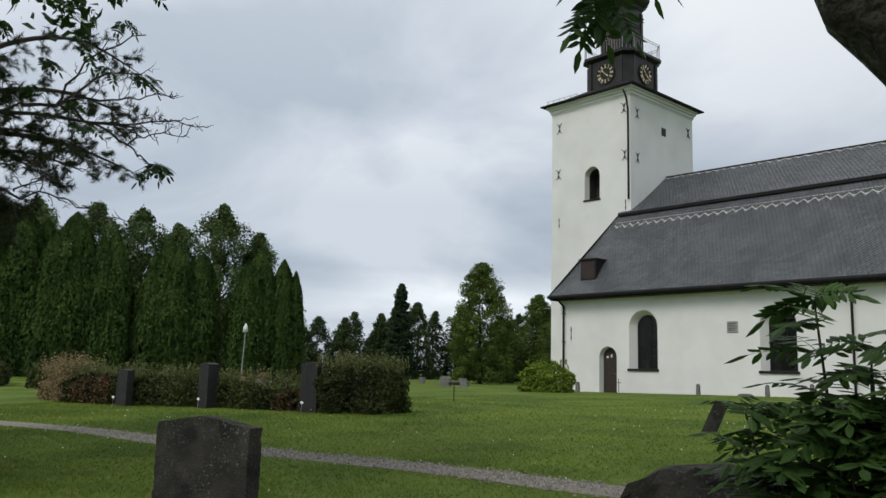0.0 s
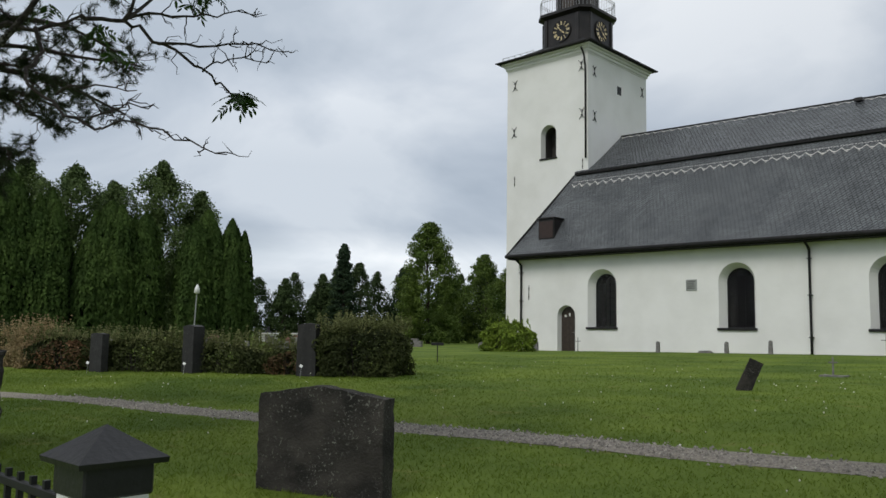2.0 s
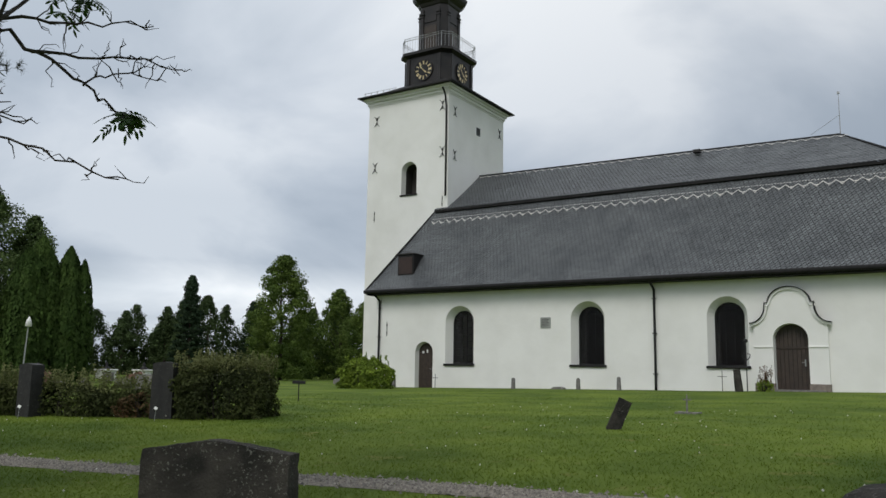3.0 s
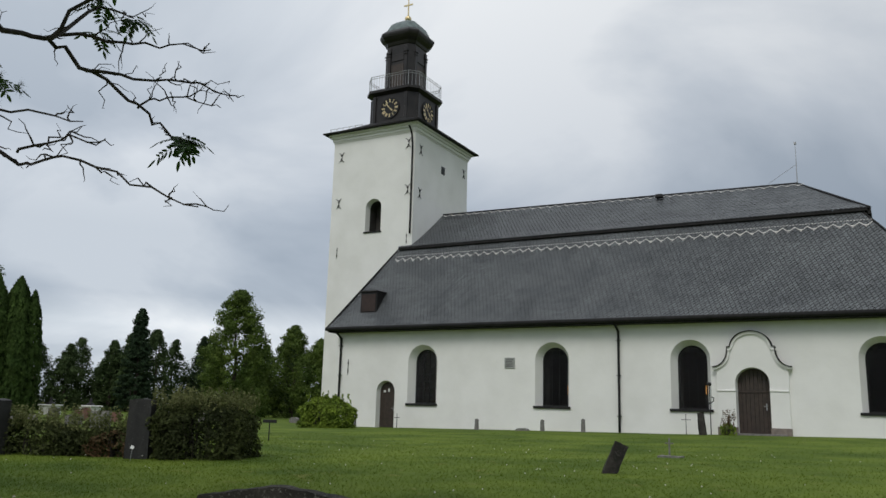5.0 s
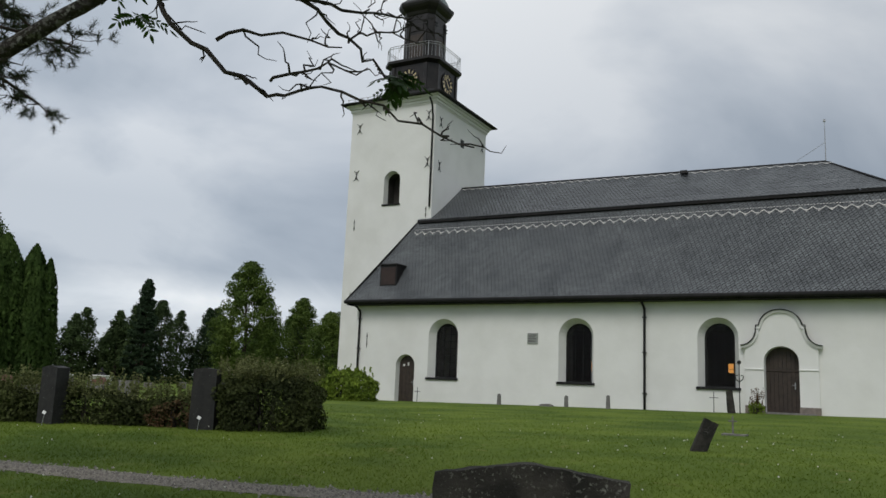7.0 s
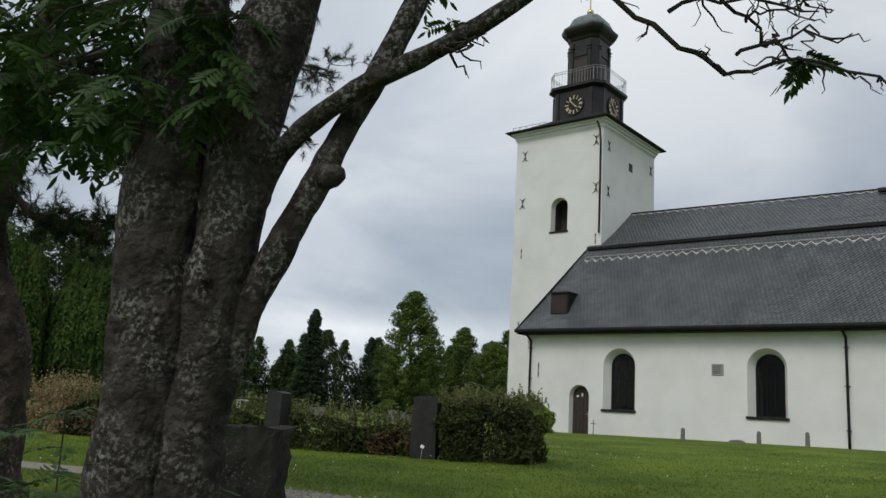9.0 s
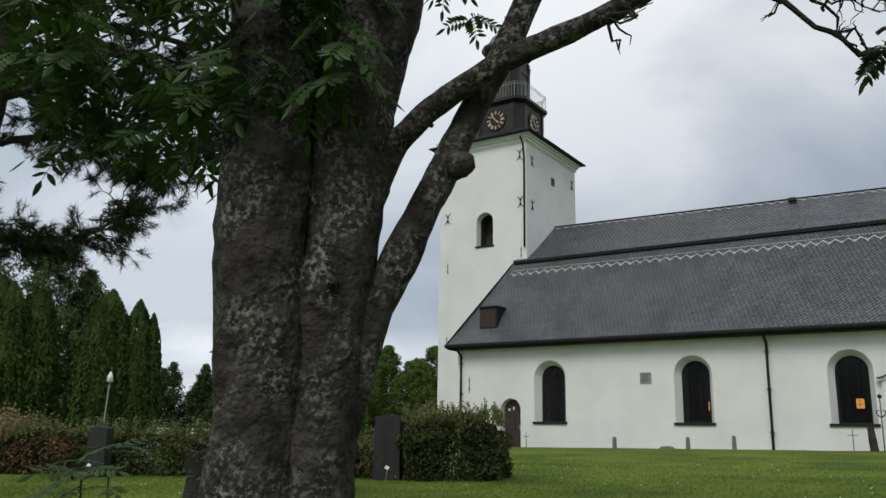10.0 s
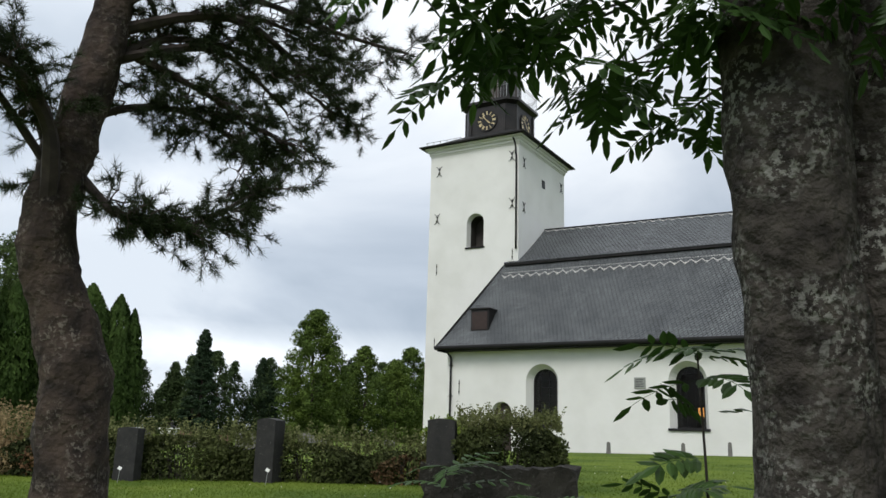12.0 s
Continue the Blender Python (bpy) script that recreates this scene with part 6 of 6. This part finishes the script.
# the pine
def pine():
    t = thing("pine_tree", "scots pine with curved trunk and drooping boughs", "tree")
    rnd = random.Random(21)
    line = spline([rise(-10.64, 2.03, -0.15), (-10.667, 2.01, 1.1), (-10.69, 1.98, 1.70), (-10.77, 1.87, 2.13), (-10.83, 1.77, 2.48), (-10.81, 1.80, 2.95), (-10.75, 1.89, 3.60), (-10.70, 1.96, 4.5), (-10.6, 2.0, 6.6)], 7)
    bm = bmesh.new()
    tube(bm, line, lerp_list([0.25, 0.19, 0.205, 0.165, 0.16, 0.15, 0.135, 0.11, 0.03], 7), 20, rough=0.2, seed=9)
    part("trunk", bm, BARK_PINE, t, smooth=True)
    boughs = [
        ([(-10.77, 1.84, 2.96), (-10.646, 1.953, 2.793), (-10.544, 2.008, 2.696), (-10.394, 2.121, 2.646), (-10.248, 2.297, 2.654), (-10.132, 2.498, 2.793), (-10.052, 2.651, 2.944)], 0.035),
        ([(-10.771, 1.859, 3.406), (-10.684, 2.071, 3.825), (-10.576, 2.374, 4.018), (-10.399, 2.725, 4.05), (-10.173, 3.019, 3.908), (-9.952, 3.278, 3.703)], 0.035),
        ([(-10.755, 1.971, 4.158), (-10.655, 2.435, 4.5), (-10.534, 3.158, 4.656), (-10.326, 3.747, 4.64), (-9.986, 4.249, 4.607)], 0.04),
        ([(-10.78, 1.845, 3.272), (-10.72, 2.191, 3.484), (-10.597, 2.504, 3.537), (-10.489, 2.776, 3.448), (-10.344, 2.925, 3.264)], 0.03),
        ([(-10.773, 1.945, 3.829), (-10.574, 2.217, 3.743), (-10.359, 2.474, 3.602), (-10.209, 2.706, 3.458), (-10.076, 2.904, 3.381)], 0.03),
        ([(-10.794, 1.732, 2.60), (-10.658, 1.60, 3.05), (-10.629, 1.426, 3.282), (-10.613, 1.252, 3.376), (-10.702, 1.082, 3.389)], 0.06),
        ([(-10.75, 1.9, 3.9), (-10.5, 2.5, 4.25), (-10.3, 3.0, 4.35), (-10.05, 3.5, 4.2)], 0.03),
        ([(-10.82, 1.75, 2.9), (-10.9, 1.4, 3.3), (-11.0, 1.1, 3.6), (-10.9, 0.8, 3.8)], 0.03),
        ([(-10.72, 1.93, 4.3), (-9.71, 1.5, 4.5), (-9.49, 1.4, 4.45), (-9.33, 1.5, 4.25)], 0.03),
        ([(-10.72, 1.93, 4.8), (-9.66, 2.2, 4.9), (-9.49, 2.4, 4.8), (-9.38, 2.6, 4.55)], 0.03),
        ([(-10.72, 1.93, 3.9), (-10.40, 2.6, 4.25), (-10.60, 3.6, 4.35), (-10.75, 4.5, 4.2)], 0.045),
        ([(-10.72, 1.93, 4.3), (-10.4, 2.7, 4.8), (-10.6, 3.6, 5.05), (-10.85, 4.4, 5.0)], 0.045),
        ([(-10.72, 1.93, 3.7), (-10.5, 2.5, 4.0), (-10.8, 3.2, 4.2), (-11.0, 3.9, 4.15)], 0.04),
        ([(-10.72, 1.93, 4.7), (-10.4, 2.7, 5.4), (-10.6, 3.6, 5.8), (-10.8, 4.4, 5.7)], 0.045),
        ([(-10.8, 1.5, 3.2), (-11.2, 1.8, 3.4), (-11.6, 2.2, 3.2)], 0.03),
        ([(-10.72, 1.93, 4.0), (-10.6, 2.1, 4.2), (-11.0, 2.6, 4.0)], 0.035),
    ]
    bm = bmesh.new()
    verts, faces = [], []

    def tuft(p, d):
        for _ in range(34):
            o = (d * rnd.uniform(0.2, 1.0) + Vector((rnd.gauss(0, 0.6), rnd.gauss(0, 0.6), rnd.gauss(0, 0.6)))).normalized()
            ln = rnd.uniform(0.045, 0.085)
            s = o.cross(Vector((rnd.gauss(0, 1), rnd.gauss(0, 1), rnd.gauss(0, 1)))).normalized() * 0.0022
            q = p - d * rnd.uniform(0, 0.07)
            k = len(verts)
            verts.extend([tuple(q - s), tuple(q + s), tuple(q + o * ln)])
            faces.append((k, k + 1, k + 2))

    def grow(p, d, ln, r, depth):
        end = p + d * ln
        tw = twig(bm, p, end, r, rnd, 0.07, 4)
        if depth == 0:
            tuft(end, d)
            if rnd.random() < 0.6:
                tuft(tw[2], d)
            return
        for k in range(rnd.choice((2, 3, 3))):
            q = tw[rnd.choice((2, 3, 4))]
            o = (d + Vector((rnd.gauss(0, 0.6), rnd.gauss(0, 0.6), rnd.gauss(-0.05, 0.45)))).normalized()
            grow(q, o, ln * rnd.uniform(0.5, 0.8), r * 0.55, depth - 1)
    for pts, r in boughs:
        ln = spline(pts, 5)
        tube(bm, ln, [max(0.008, r * (1 - 0.8 * i / len(ln))) for i in range(len(ln))], 7, rough=0.15)
        for i in range(3, len(ln)):
            d = (ln[i] - ln[i - 1]).normalized()
            for _ in range(1 if i < 7 else 2):
                o = (d * 0.7 + Vector((rnd.gauss(0, 0.6), rnd.gauss(0, 0.6), rnd.gauss(-0.02, 0.42)))).normalized()
                grow(ln[i], o, rnd.uniform(0.12, 0.26), 0.008, 2)
    tagged(part("bough", bm, PINE_DEAD, t, "dark twiggy boughs"), kind="stuff")
    mesh_from("needles", verts, faces, NEEDLE, t, "dark green needle tufts")


pine()


# ---- grass ----
def grass():
    rnd = np.random.RandomState(3)
    n = 260000
    x = rnd.uniform(-18, 2.5, n)
    y = np.minimum(30, 1.2 - 4.6 * np.log(1 - rnd.rand(n)))
    verts = np.empty((n * 3, 3))
    h = rnd.uniform(0.010, 0.030, n)
    a = rnd.rand(n) * 6.28
    w = 0.003 + 0.0003 * y
    lean = rnd.normal(0, 0.022, (n, 2))
    z = np.array([ground_z(float(i), float(j)) for i, j in zip(x, y)])
    verts[0::3] = np.c_[x - w * np.cos(a), y - w * np.sin(a), z - 0.003]
    verts[1::3] = np.c_[x + w * np.cos(a), y + w * np.sin(a), z - 0.003]
    verts[2::3] = np.c_[x + lean[:, 0], y + lean[:, 1], z + h]
    line = np.array([(p.x, p.y) for p in PATH_LINE])
    yc = np.interp(x, line[:, 0], line[:, 1])
    keep = (np.abs(y - yc) > 0.27 + 0.06 * rnd.rand(n)) | (rnd.rand(n) < 0.03)
    keep &= ~((np.abs(x + 4.6) < 0.3) & (np.abs(y - 2.87) < 0.05))
    idx = np.nonzero(keep)[0]
    vv = verts.reshape(n, 3, 3)[idx].reshape(-1, 3)
    faces = np.arange(len(vv)).reshape(-1, 3)
    tagged(mesh_from("grass", vv.tolist(), faces.tolist(), BLADE), "short green blades of the lawn", "grass", kind="stuff")
    r2 = random.Random(8)
    v, f = [], []
    for _ in range(200):
        px, py = r2.uniform(-14, 2), r2.uniform(2, 16)
        s = r2.uniform(0.006, 0.011)
        pz = ground_z(px, py) + r2.uniform(0.04, 0.07)
        b = len(v)
        v += [(px - s, py, pz), (px, py - s, pz), (px + s, py, pz), (px, py + s, pz), (px, py, pz + s), (px, py, pz - s)]
        f += [(b, b + 1, b + 4), (b + 1, b + 2, b + 4), (b + 2, b + 3, b + 4), (b + 3, b, b + 4), (b + 1, b, b + 5), (b + 2, b + 1, b + 5), (b + 3, b + 2, b + 5), (b, b + 3, b + 5)]
    tagged(mesh_from("clover", v, f, CLOVER), "scattered white clover heads in the lawn", "clover", kind="stuff")


grass()
